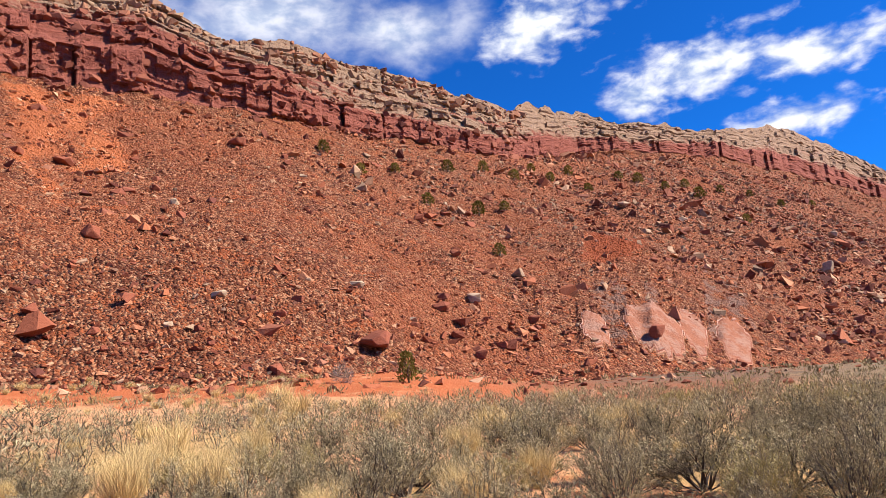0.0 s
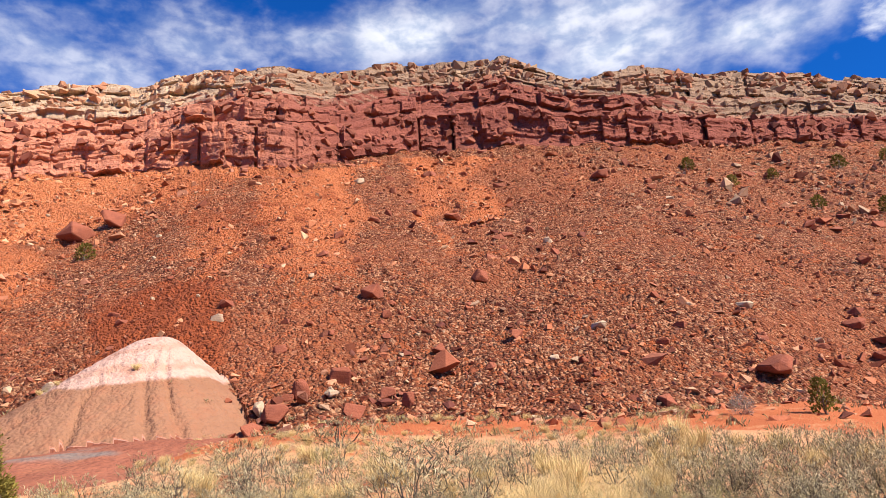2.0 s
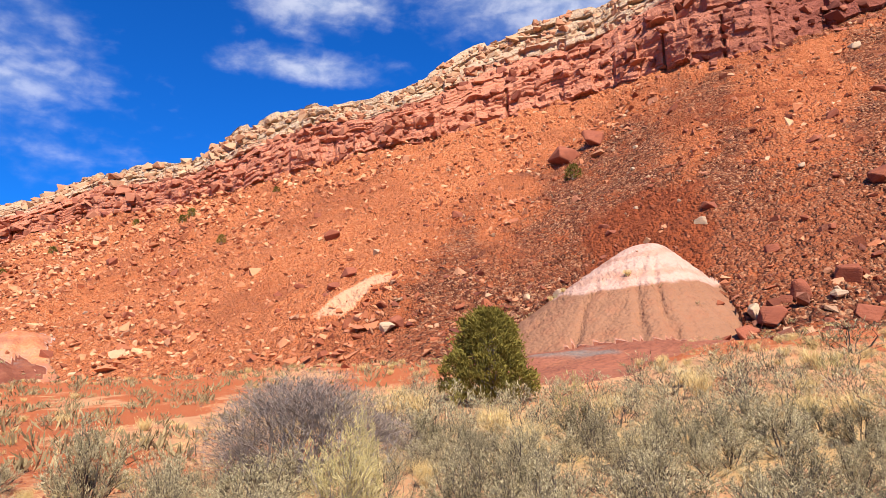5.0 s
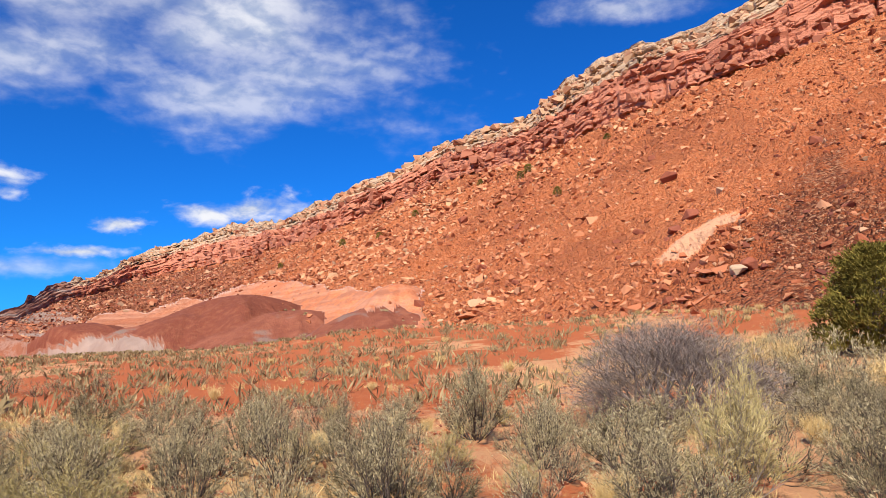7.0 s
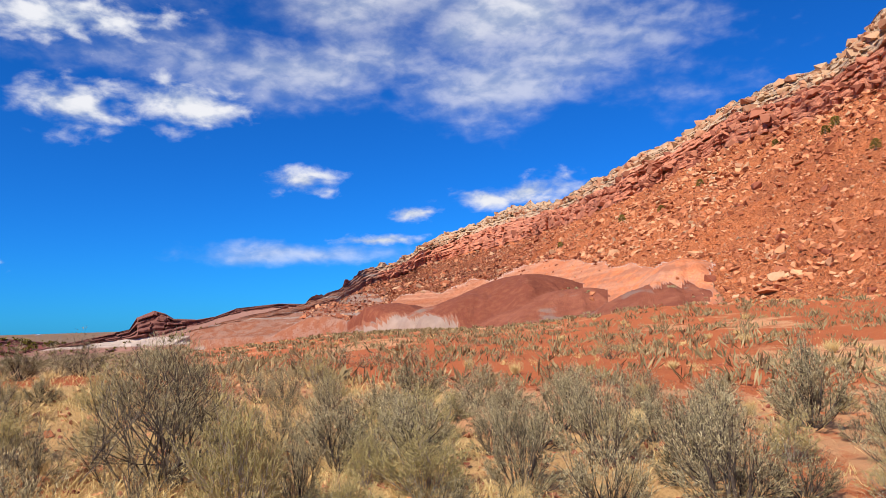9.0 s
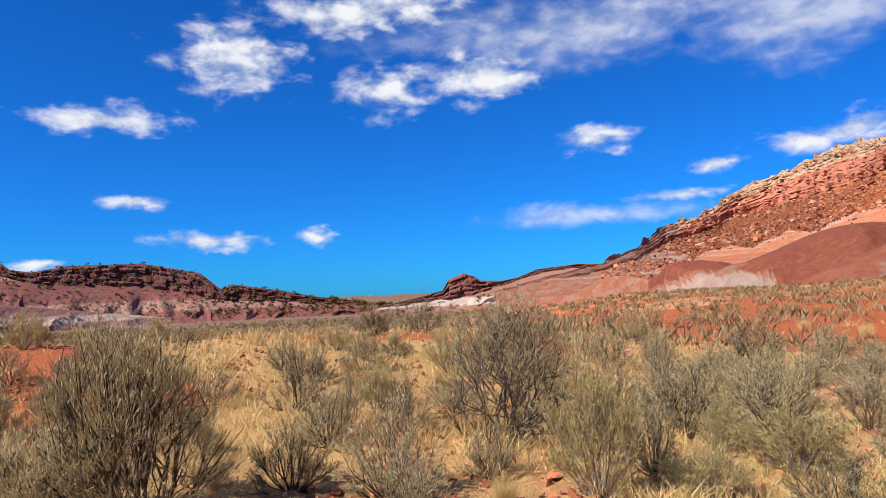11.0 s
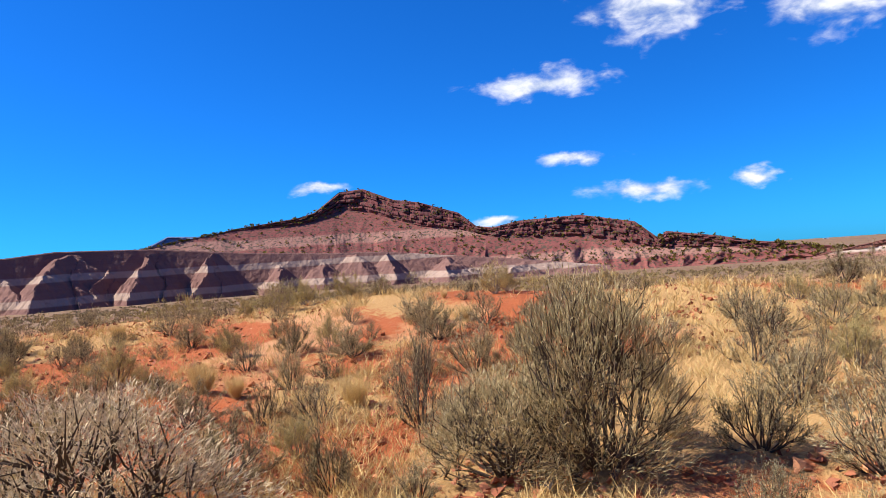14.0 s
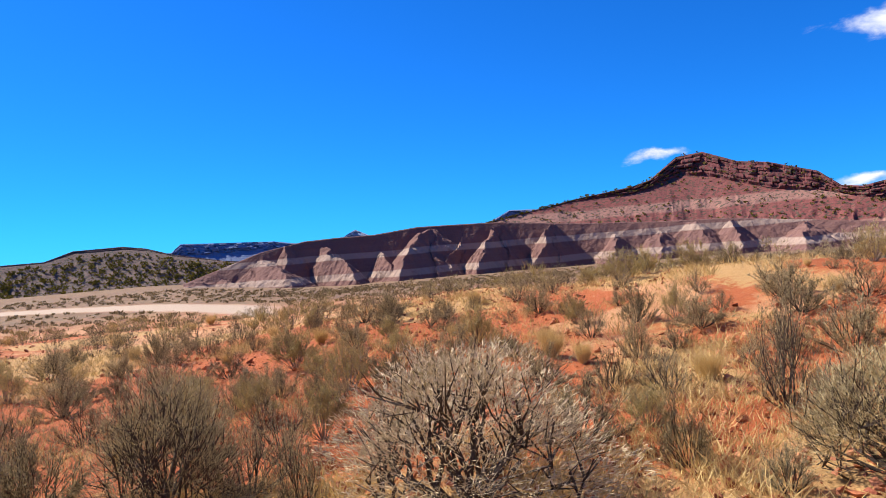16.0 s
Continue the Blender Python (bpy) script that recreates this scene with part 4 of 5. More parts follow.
def talus_points(n, seed, amin=-57.0, amax=108.0, tmin=0.0, tmax=1.03, power=1.0):
    """Random places on the talus, even in plan."""
    rng = np.random.default_rng(seed)
    az = rng.uniform(amin, amax, n * 6)
    t = rng.uniform(tmin, tmax, n * 6) ** power
    rb, _ = toe(az)
    rf, _ = cliff_foot(az)
    r = rb + (rf - rb) * t
    w = r * (rf - rb) / np.max(r * (rf - rb))
    w = np.minimum(w, 0.35) / 0.35
    keep = np.where(rng.random(n * 6) < w)[0][:n]
    return az[keep], r[keep], t[keep]


def build_talus_stones():
    for seed, n, smin, smax, pw, name in ((11, 66000, 0.24, 0.8, 2.0, "rubble"), (12, 8000, 0.6, 2.5, 3.4, "stones"), (13, 20000, 0.4, 1.1, 1.6, "slabs")):
        az, r, t = talus_points(n, seed)
        z, clay = slope_height(az, r)
        rng = np.random.default_rng(seed + 5)
        sand = sunlit_sand_mask(az, r)
        lil, bar, con = zones(az, r)
        keep = ((clay == 0) & (rng.random(len(az)) > 0.9 * np.maximum(lil * 0.7, np.maximum(bar, con * 0.7)))) | (rng.random(len(az)) < 0.03)
        size_up = 1 + (0.45 if smax < 2 else -0.25) * sand
        px, py = -np.sin(np.radians(az)) * r, np.cos(np.radians(az)) * r
        heap = ramp(fbm(px / 7, py / 10, 3, 36) + 0.5 * fbm(px / 2.2, py / 2.2, 2, 37), -0.35, 0.35)
        keep &= rng.random(len(az)) < 0.3 + 0.7 * heap
        az, r, t, z, sand, size_up = az[keep], r[keep], t[keep], z[keep], sand[keep], size_up[keep]
        x, y = -np.sin(np.radians(az)) * r, np.cos(np.radians(az)) * r
        size = (smin + (smax - smin) * rng.random(len(az)) ** pw) * size_up
        size = size * (0.75 + 0.45 * ramp(fbm(x / 9, y / 9, 2, 38), -0.2, 0.4))
        size = size * (1 + 0.5 * ramp(t, 0.3, 0.0)) * np.clip(r / 110, 0.7, 1.8)
        grey = ramp(az, -8, -22) * ramp(t, 0.1, 0.3) * 0.55 + 0.08
        pale = (rng.random(len(az)) < 0.025 + grey * 0.75) * rng.uniform(0.4, 1, len(az))
        maroon = (rng.random(len(az)) < 0.25) * 0.8 * (1 - sand)
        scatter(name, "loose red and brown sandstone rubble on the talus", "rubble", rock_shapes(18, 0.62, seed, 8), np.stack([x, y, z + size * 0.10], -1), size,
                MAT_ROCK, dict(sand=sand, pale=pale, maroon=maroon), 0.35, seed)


def build_ledge_blocks():
    rng = np.random.default_rng(31)
    n = 3800
    rows = np.where(rng.random(n) < 0.3, rng.integers(CLIFF.shape[0] - 40, CLIFF.shape[0] - 1, n), rng.integers(2, CLIFF.shape[0] - 12, n))
    cols = rng.integers(200, CLIFF.shape[1] - 60, n)
    pos = CLIFF[rows, cols].astype(float)
    b = CLIFF_BAND[rows, cols]
    dist = np.hypot(pos[:, 0], pos[:, 1])
    size = (0.7 + 2.6 * rng.random(n) ** 2.2) * np.clip(dist / 160, 0.6, 1.8)
    pos[:, 2] -= size * 0.1
    pale = ramp(b, 1.3, 1.8) * rng.uniform(0.5, 1.0, n)
    # sand here is no sand: it paints blocks left of the cloud shade brighter
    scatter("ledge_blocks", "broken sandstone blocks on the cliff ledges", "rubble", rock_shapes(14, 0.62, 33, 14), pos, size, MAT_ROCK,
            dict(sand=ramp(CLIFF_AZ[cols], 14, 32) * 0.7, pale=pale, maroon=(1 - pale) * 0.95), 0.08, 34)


def build_toe_stones():
    rng = np.random.default_rng(61)
    az, t = rng.uniform(-56, 96, 2600), rng.normal(0.0, 0.07, 2600)
    rb, _ = toe(az)
    rf, _ = cliff_foot(az)
    r = rb + (rf - rb) * t
    x, y = -np.sin(np.radians(az)) * r, np.cos(np.radians(az)) * r
    ok = slope_height(az, r)[1] == 0
    az, r, rb, x, y = az[ok], r[ok], rb[ok], x[ok], y[ok]
    size = 0.15 + 0.9 * rng.random(len(az)) ** 4
    scatter("toe_stones", "stones strewn at the foot of the talus", "rubble", rock_shapes(10, 0.6, 62), np.stack([x, y, ground_at(x, y) + size * 0.08], -1), size, MAT_ROCK,
            dict(sand=sunlit_sand_mask(az, np.maximum(r, rb)), pale=(rng.random(len(az)) < 0.1) * 0.8, maroon=(rng.random(len(az)) < 0.2) * 0.8), 0.3, 63)


build_talus_stones()
build_toe_stones()
build_ledge_blocks()

# single boulders: bearing, width, height, share up the talus, tone (0 red, 1 pale)
BOULDERS = [(-17.5, 3.6, 2.2, 0.03, 0), (10.6, 1.6, 1.3, 0.02, 0), (12.3, 1.5, 1.0, 0.03, 0), (21.0, 2.2, 1.5, 0.02, 0), (19.0, 2.0, 1.5, 0.05, 0), (15.6, 2.4, 1.4, 0.06, 0), (22.8, 1.6, 1.3, 0.0, 0),
            (22.2, 1.5, 1.2, 0.03, 1), (16.6, 1.3, 0.6, 0.04, 1), (13.0, 3.0, 1.5, 0.22, 0), (4.0, 2.6, 1.6, 0.27, 0), (-26, 1.8, 1.3, 0.03, 0), (-28.5, 2.0, 1.4, 0.05, 0),
            (-30.5, 1.7, 1.4, 0.1, 0), (-40.0, 2.6, 2.0, 0.03, 0), (-52.3, 4.6, 4.0, 0.2, 1), (-53.0, 4.0, 2.4, 0.42, 1), (-43.0, 4.0, 1.8, 0.42, 1), (-38.6, 4.4, 1.6, 0.5, 1),
            (-47.0, 3.0, 1.6, 0.45, 1), (-56.0, 4.4, 2.8, 0.3, 0), (50.7, 1.6, 1.0, 0.06, 1), (50.0, 1.9, 1.3, 0.07, 0), (-23.0, 2.4, 1.2, 0.12, 0), (-24.5, 2.2, 1.3, 0.3, 0),
            (36.0, 7.0, 3.4, 0.72, 0), (33.5, 5.0, 3.0, 0.74, 0), (-7.0, 4.0, 2.4, 0.8, 0), (6.0, 3.6, 1.4, 0.62, 0), (55.3, 3.4, 1.6, 0.5, 0), (8.0, 1.8, 0.9, 0.1, 0), (1.5, 1.6, 1.0, 0.12, 0)]


def boulder_material(name, a, b, c):
    m, n = material(name)
    P = n.add("ShaderNodeTexCoord").outputs["Object"]
    o = n.add("ShaderNodeObjectInfo").outputs["Random"]
    fine, mid = n.noise(P, 5, 6, 0.65), n.noise(P, 1.2, 4)
    lay = n.noise(n.vmath("MULTIPLY", P, (0.4, 0.4, 6.0)), 2.0, 4)
    col = n.mix(lay, a, b)
    col = n.mix(n.math("MULTIPLY", n.step(mid, 0.5, 0.7), 0.6), col, c)
    col = n.mix(n.math("MULTIPLY", o, 0.35), col, a)
    finish(n, col, 0.9, n.math("ADD", fine, n.math("MULTIPLY", lay, 0.6)), 0.08, 0.8, 0.2)
    return m


BOULDER_RED = boulder_material("red_sandstone_boulder", (0.205, 0.057, 0.0319), (0.319, 0.106, 0.057), (0.152, 0.0456, 0.0304))
BOULDER_PALE = boulder_material("pale_sandstone_boulder", (0.34, 0.225, 0.14), (0.54, 0.40, 0.27), (0.27, 0.15, 0.09))


def build_boulders():
    rng = random.Random(5)
    for az, w, h, t, tone in BOULDERS:
        bm = bmesh.new()
        for _ in range(15):
            p = Vector((rng.gauss(0, 1), rng.gauss(0, 1), rng.gauss(0, 1))).normalized()
            m = max(abs(p.x), abs(p.y), abs(p.z))
            p = p * (0.35 + 0.65 / m) * rng.uniform(0.85, 1)
            bm.verts.new((p.x * w * 0.42, p.y * w * 0.36, p.z * h * 0.5))
        bmesh.ops.convex_hull(bm, input=list(bm.verts))
        bmesh.ops.delete(bm, geom=[v for v in bm.verts if not v.link_faces], context="VERTS")
        bmesh.ops.bevel(bm, geom=list(bm.edges), offset=0.03 * h, segments=1, affect="EDGES")
        me = bpy.data.meshes.new("boulder")
        bm.to_mesh(me)
        bm.free()
        me.materials.append(BOULDER_PALE if tone else BOULDER_RED)
        ob = new("boulder", me)
        rb, _ = toe(az)
        rf, _ = cliff_foot(az)
        r = float(rb + (rf - rb) * t)
        p = bearing(az, r)
        g = float(ground_at(np.array(p.x), np.array(p.y)))
        ob.matrix_world = pose(p.x, p.y, g + h * 0.3, rng.uniform(-12, 12), rng.uniform(-12, 12), rng.uniform(0, 360))
        tagged(ob, "pale weathered sandstone boulder lying on the talus" if tone else "red angular sandstone boulder lying on the talus", "boulder", "boulders on the slope")


build_boulders()


def build_loose_boulders():
    """The larger loose boulders on the lower talus, each one a thing."""
    rng = random.Random(15)
    meshes = []
    for i in range(12):
        bm = bmesh.new()
        for _ in range(16):
            p = Vector((rng.uniform(-1, 1), rng.uniform(-1, 1), rng.uniform(-1, 1)))
            m = max(abs(p.x), abs(p.y), abs(p.z))
            p = p / m * rng.uniform(0.72, 1.0)
            bm.verts.new((p.x * 0.5, p.y * 0.4, p.z * 0.32))
        bmesh.ops.convex_hull(bm, input=list(bm.verts))
        bmesh.ops.delete(bm, geom=[v for v in bm.verts if not v.link_faces], context="VERTS")
        bmesh.ops.bevel(bm, geom=list(bm.edges), offset=0.02, segments=1, affect="EDGES")
        me = bpy.data.meshes.new("boulder")
        bm.to_mesh(me)
        bm.free()
        me.materials.append(BOULDER_PALE if i % 6 == 5 else BOULDER_RED)
        meshes.append(me)
    placed_n = 0
    while placed_n < 230:
        az = rng.uniform(-56, 76)
        t = rng.random() ** 1.6 * 0.9 + 0.01
        rb, rf = float(toe(az)[0]), float(cliff_foot(az)[0])
        r = rb + (rf - rb) * t
        p = bearing(az, r)
        z, clay = slope_height(np.array(az), np.array(r))
        if clay > 0 or (az > 44 and rng.random() < 0.5):
            continue
        k = rng.randrange(12)
        s = (0.75 + 1.5 * rng.random() ** 2.5) * min(max(r / 90, 0.7), 1.5)
        ob = new("boulder", meshes[k])
        ob.matrix_world = pose(p.x, p.y, float(z) + s * 0.08, rng.uniform(-14, 14), rng.uniform(-14, 14), rng.uniform(0, 360)) @ Matrix.Diagonal((s, s, s * rng.uniform(0.8, 1.2), 1))
        tagged(ob, "pale weathered sandstone boulder lying on the talus" if k % 6 == 5 else "red angular sandstone boulder lying on the talus", "boulder", "boulders on the slope")
        placed_n += 1


build_loose_boulders()

# ---- plants ----


DRYSCRUB = plant_material("dry_scrub_twig", (0.13, 0.1, 0.052), (0.48, 0.36, 0.19))


class Bits:
    """Collects tubes and blades for one mesh."""

    def __init__(self):
        self.v, self.f, self.n = [], [], 0

    def put(self, v, f):
        self.v.append(v)
        self.f.append(np.asarray(f) + self.n)
        self.n += len(v)

    def tube(self, pts, radii, sides=3):
        pts = np.asarray(pts, float)
        d = np.gradient(pts, axis=0)
        d /= np.linalg.norm(d, axis=1, keepdims=True) + 1e-9
        ref = np.array([0.31, 0.77, 0.55])
        a = np.cross(d, ref)
        a /= np.linalg.norm(a, axis=1, keepdims=True) + 1e-9
        b = np.cross(d, a)
        th = np.arange(sides) * 2 * np.pi / sides
        ring = pts[:, None] + np.asarray(radii)[:, None, None] * (np.cos(th)[None, :, None] * a[:, None] + np.sin(th)[None, :, None] * b[:, None])
        start = self.n
        self.put(ring.reshape(-1, 3), grid_faces(len(pts), sides, True))
        return start

    def joint(self, a, b):
        """Ties the foot of a branch to its limb."""
        self.f.append(np.array([[a, a + 1, b + 1, b]]))

    def blades(self, base, tip, width, rng, bend=0.0):
        """Thin leaves: one four-cornered blade each, pointed at the end."""
        base, tip = np.asarray(base, float), np.asarray(tip, float)
        d = tip - base
        side = np.cross(d, rng.normal(size=d.shape))
        side /= np.linalg.norm(side, axis=1, keepdims=True) + 1e-9
        w = np.asarray(width).reshape(-1, 1)
        mid = base + d * 0.55 + bend * np.linalg.norm(d, axis=1, keepdims=True) * rng.normal(size=d.shape) * 0.3
        v = np.stack([base - side * w * 0.25, mid - side * w * 0.5, tip, mid + side * w * 0.5], 1)
        self.put(v.reshape(-1, 3), np.arange(len(base) * 4).reshape(-1, 4))

    def mesh(self, name, mat):
        me_ob = mesh_object(name, np.concatenate(self.v), np.concatenate(self.f), mat, smooth=False)
        return me_ob


def curve(p, d, length, steps, rng, wiggle, lift):
    pts = [np.array(p, float)]
    d = np.array(d, float)
    for _ in range(steps):
        d = d + rng.normal(0, wiggle, 3) + np.array([0, 0, lift])
        d /= np.linalg.norm(d)
        pts.append(pts[-1] + d * length / steps)
    return np.array(pts)


def make_shrub(name, label, category, seed, heads, head_r, sprays, blades, blade_len, blade_w, leaf_mat, stem_mat, thick, group="", crook=0.05, forks=3, up=0.28, woody=0.14, spread=1.0, limbs_apart=False):
    """A shrub one metre high and wide: limbs from one root, each ending in a bushy head of fine upright sprays."""
    rng = np.random.default_rng(seed)
    wood, leaf = Bits(), Bits()
    thing = new(name)
    for i in range(heads):
        f = (i + 0.5) / heads
        a = i * 2.399 + rng.uniform(-0.35, 0.35)
        e = math.asin(min(1.0, 0.12 + 0.9 * f)) * rng.uniform(0.85, 1.1)
        k = rng.uniform(0.72, 1.0)
        out = (0.5 * spread - head_r * 0.55) * math.cos(e) * k
        c = np.array([math.cos(a) * out, math.sin(a) * out, max(head_r * 0.7, (1 - head_r * 0.8) * math.sin(e) * rng.uniform(0.8, 1.0))])
        root = np.array([math.cos(a) * 0.03, math.sin(a) * 0.03, -0.04])
        limb = np.array([root, root + (c - root) * [0.45, 0.45, 0.28] + rng.normal(0, crook * 0.6, 3), root + (c - root) * [0.8, 0.8, 0.62] + rng.normal(0, crook, 3), c])
        frame = Bits() if limbs_apart else wood
        sides = 4 if thick > 0.009 else 3
        foot = frame.tube(limb, np.array([1.0, 0.75, 0.45, 0.2]) * thick * rng.uniform(0.6, 1.15), sides)
        for _ in range(forks):
            q = limb[2] + (limb[3] - limb[2]) * rng.uniform(-0.4, 0.7)
            tip = c + np.clip(rng.normal(0, 0.5, 3), -0.8, 0.8) * head_r + np.array([0, 0, head_r * 0.25])
            frame.joint(foot + 2 * sides, frame.tube(np.array([q, (q + tip) / 2 + rng.normal(0, crook * 0.6, 3), tip]), np.array([0.35, 0.25, 0.1]) * thick, 3))
        if limbs_apart:
            frame.mesh("limb", stem_mat).parent = thing
        d = rng.normal(size=(sprays, 3))
        d /= np.linalg.norm(d, axis=1, keepdims=True)
        p = c + d * head_r * (rng.random((sprays, 1)) ** 0.5) * [1.0, 1.0, 0.9]
        p = np.repeat(p, blades, 0) + rng.normal(0, head_r * 0.10, (sprays * blades, 3))
        p[:, 2] = np.maximum(p[:, 2], 0.01)
        away = p - [0, 0, 0.1]
        away /= np.linalg.norm(away, axis=1, keepdims=True) + 1e-9
        v = away * 0.8 + np.array([0, 0, up]) + rng.normal(0, 0.45, p.shape)
        v /= np.linalg.norm(v, axis=1, keepdims=True)
        ln = blade_len * rng.uniform(0.5, 1.35, (len(p), 1))
        dark = rng.random(len(p)) < woody
        leaf.blades(p[~dark], (p + v * ln)[~dark], blade_w * rng.uniform(0.6, 1.3, int((~dark).sum())), rng)
        if dark.any():
            wood.blades((p - v * ln * 0.7)[dark], (p + v * ln * 0.6)[dark], np.full(int(dark.sum()), blade_w * 0.45), rng)
    w = tagged(wood.mesh("twig_mass" if limbs_apart else "branch_mass", stem_mat), kind="stuff")
    w.parent = thing
    f = tagged(leaf.mesh("foliage", leaf_mat), kind="stuff")
    f.parent = thing
    return tagged(thing, label, category, group)


def make_broom(name, label, category, seed, limbs, split, twigs, leaves, leaf_len, leaf_w, leaf_mat, stem_mat, thick, group="", low=1.25, bend=0.12, apart=True):
    """A shrub one metre high and wide: limbs fan out of one root, fork twice and end in fine twigs set with small leaves."""
    rng = np.random.default_rng(seed)
    thing = new(name)
    leaf, fine, wood = Bits(), Bits(), Bits()

    def reach(lean):
        return 1.0 / math.sqrt((math.sin(lean) / 0.5) ** 2 + math.cos(lean) ** 2)

    def heading(a, lean):
        return np.array([math.cos(a) * math.sin(lean), math.sin(a) * math.sin(lean), math.cos(lean)])

    for i in range(limbs):
        a = i * 2.399 + rng.uniform(-0.4, 0.4)
        lean = low * ((i + 0.5) / limbs) ** 0.85 * rng.uniform(0.85, 1.08)
        full = reach(lean) * rng.uniform(0.78, 1.08)
        d0 = heading(a, min(lean * 1.15, 1.45))
        limb = curve((math.cos(a) * 0.02, math.sin(a) * 0.02, -0.03), d0, full * 0.55, 4, rng, bend, 0.10)
        frame = Bits() if apart else wood
        sides = 4 if thick > 0.008 else 3
        foot = frame.tube(limb, np.array([1.0, 0.8, 0.62, 0.5, 0.36]) * thick * rng.uniform(0.6, 1.2), sides)
        for j in range(split):
            node = int(rng.integers(2, 5))
            q = limb[node]
            d1 = heading(a + rng.normal(0, 0.5), min(max(lean + rng.normal(0, 0.22), 0.02), 1.45))
            br = curve(q, d1, full * rng.uniform(0.22, 0.36), 3, rng, bend, 0.14)
            frame.joint(foot + node * sides, frame.tube(br, np.array([0.36, 0.28, 0.2, 0.12]) * thick, 3))
            s = br[rng.integers(1, 4, twigs)] + rng.normal(0, 0.006, (twigs, 3))
            out = (br[-1] - br[0]) / np.linalg.norm(br[-1] - br[0])
            dv = out * 0.8 + np.array([0, 0, 0.35]) + rng.normal(0, 0.33, (twigs, 3))
            dv /= np.linalg.norm(dv, axis=1, keepdims=True)
            ln = full * rng.uniform(0.10, 0.24, (twigs, 1))
            e = s + dv * ln
            fine.blades(s, e, np.full(twigs, max(thick * 0.24, 0.0022)), rng, 0.12)
            if leaves:
                u = rng.random((twigs, leaves, 1)) ** 0.7
                p = (s[:, None] + (e - s)[:, None] * u).reshape(-1, 3) + rng.normal(0, 0.004, (twigs * leaves, 3))
                p[:, 2] = np.maximum(p[:, 2], 0.01)
                v = np.repeat(dv, leaves, 0) + rng.normal(0, 0.42, (twigs * leaves, 3))
                v /= np.linalg.norm(v, axis=1, keepdims=True)
                leaf.blades(p, p + v * leaf_len * rng.uniform(0.5, 1.3, (len(p), 1)), leaf_w * rng.uniform(0.6, 1.3, len(p)), rng)
        if apart:
            frame.mesh("limb", stem_mat).parent = thing
    if not apart:
        tagged(wood.mesh("branch_mass", stem_mat), kind="stuff").parent = thing
    tagged(fine.mesh("twig_mass", stem_mat), kind="stuff").parent = thing
    if leaves:
        tagged(leaf.mesh("foliage", leaf_mat), kind="stuff").parent = thing
    return tagged(thing, label, category, group)


def make_grass(name, label, seed, blades, spread, mat, width=0.006, group=""):
    rng = np.random.default_rng(seed)
    b = Bits()
    n = blades
    a, lean = rng.uniform(0, 2 * np.pi, n), spread * np.sqrt(rng.random(n))
    base = np.stack([np.cos(a) * 0.10 * rng.random(n), np.sin(a) * 0.10 * rng.random(n), np.full(n, -0.03)], -1)
    length = rng.uniform(0.45, 1.05, n)
    d = np.stack([np.cos(a) * np.sin(lean), np.sin(a) * np.sin(lean), np.cos(lean)], -1)
    b.blades(base, base + d * length[:, None], np.full(n, width), rng, 0.3)
    ob = new(name)
    m = b.mesh("tuft", mat)
    m.parent = ob
    return tagged(ob, label, "grass", group)


def make_juniper(name, label, seed, clumps, leaf_len, leaf_w, per, group=""):
    """A small round juniper, one metre high: a short trunk, limbs, and a crown of many small sprays."""
    rng = np.random.default_rng(seed)
    wood, crown = Bits(), Bits()
    trunk = curve((0, 0, -0.05), (0.05, 0.02, 1), 0.75, 6, rng, 0.08, 0.05)
    foot = wood.tube(trunk, np.linspace(0.055, 0.012, 7), 6)
    ends = []
    for i in range(clumps):
        a = i * 2.399
        hgt = 0.06 + 0.92 * ((i + 0.5) / clumps)
        wide = 0.5 * math.sqrt(max(1 - hgt ** 1.5, 0.02)) * min(1, 0.7 + hgt * 1.6) * rng.uniform(0.55, 1.12)
        c = np.array([math.cos(a) * wide * math.sqrt(rng.random() * 0.5 + 0.5), math.sin(a) * wide * math.sqrt(rng.random() * 0.5 + 0.5), hgt])
        if i % 4 == 0:
            node = min(int(hgt * 5), 5)
            s = trunk[node]
            wood.joint(foot + node * 6, wood.tube(np.array([s, (s + c) / 2 + [0, 0, -0.03], c]), [0.016, 0.01, 0.004], 3))
        ends.append(c)
    ends = np.repeat(np.array(ends), per, 0)
    out = ends * [1, 1, 0]
    out /= np.linalg.norm(out, axis=1, keepdims=True) + 1e-9
    base = ends + rng.normal(0, 0.034, ends.shape) * [1, 1, 0.8]
    d = out * 0.5 + np.array([0, 0, 0.8]) + rng.normal(0, 0.5, ends.shape)
    d /= np.linalg.norm(d, axis=1, keepdims=True)
    crown.blades(base, base + d * leaf_len * rng.uniform(0.5, 1.2, (len(base), 1)), leaf_w * rng.uniform(0.6, 1.2, len(base)), rng)
    thing = new(name)
    t = wood.mesh("trunk", TRUNK)
    t.parent = thing
    c = crown.mesh("crown", JUNIPER)
    c.parent = thing
    return tagged(thing, label, "tree", group)


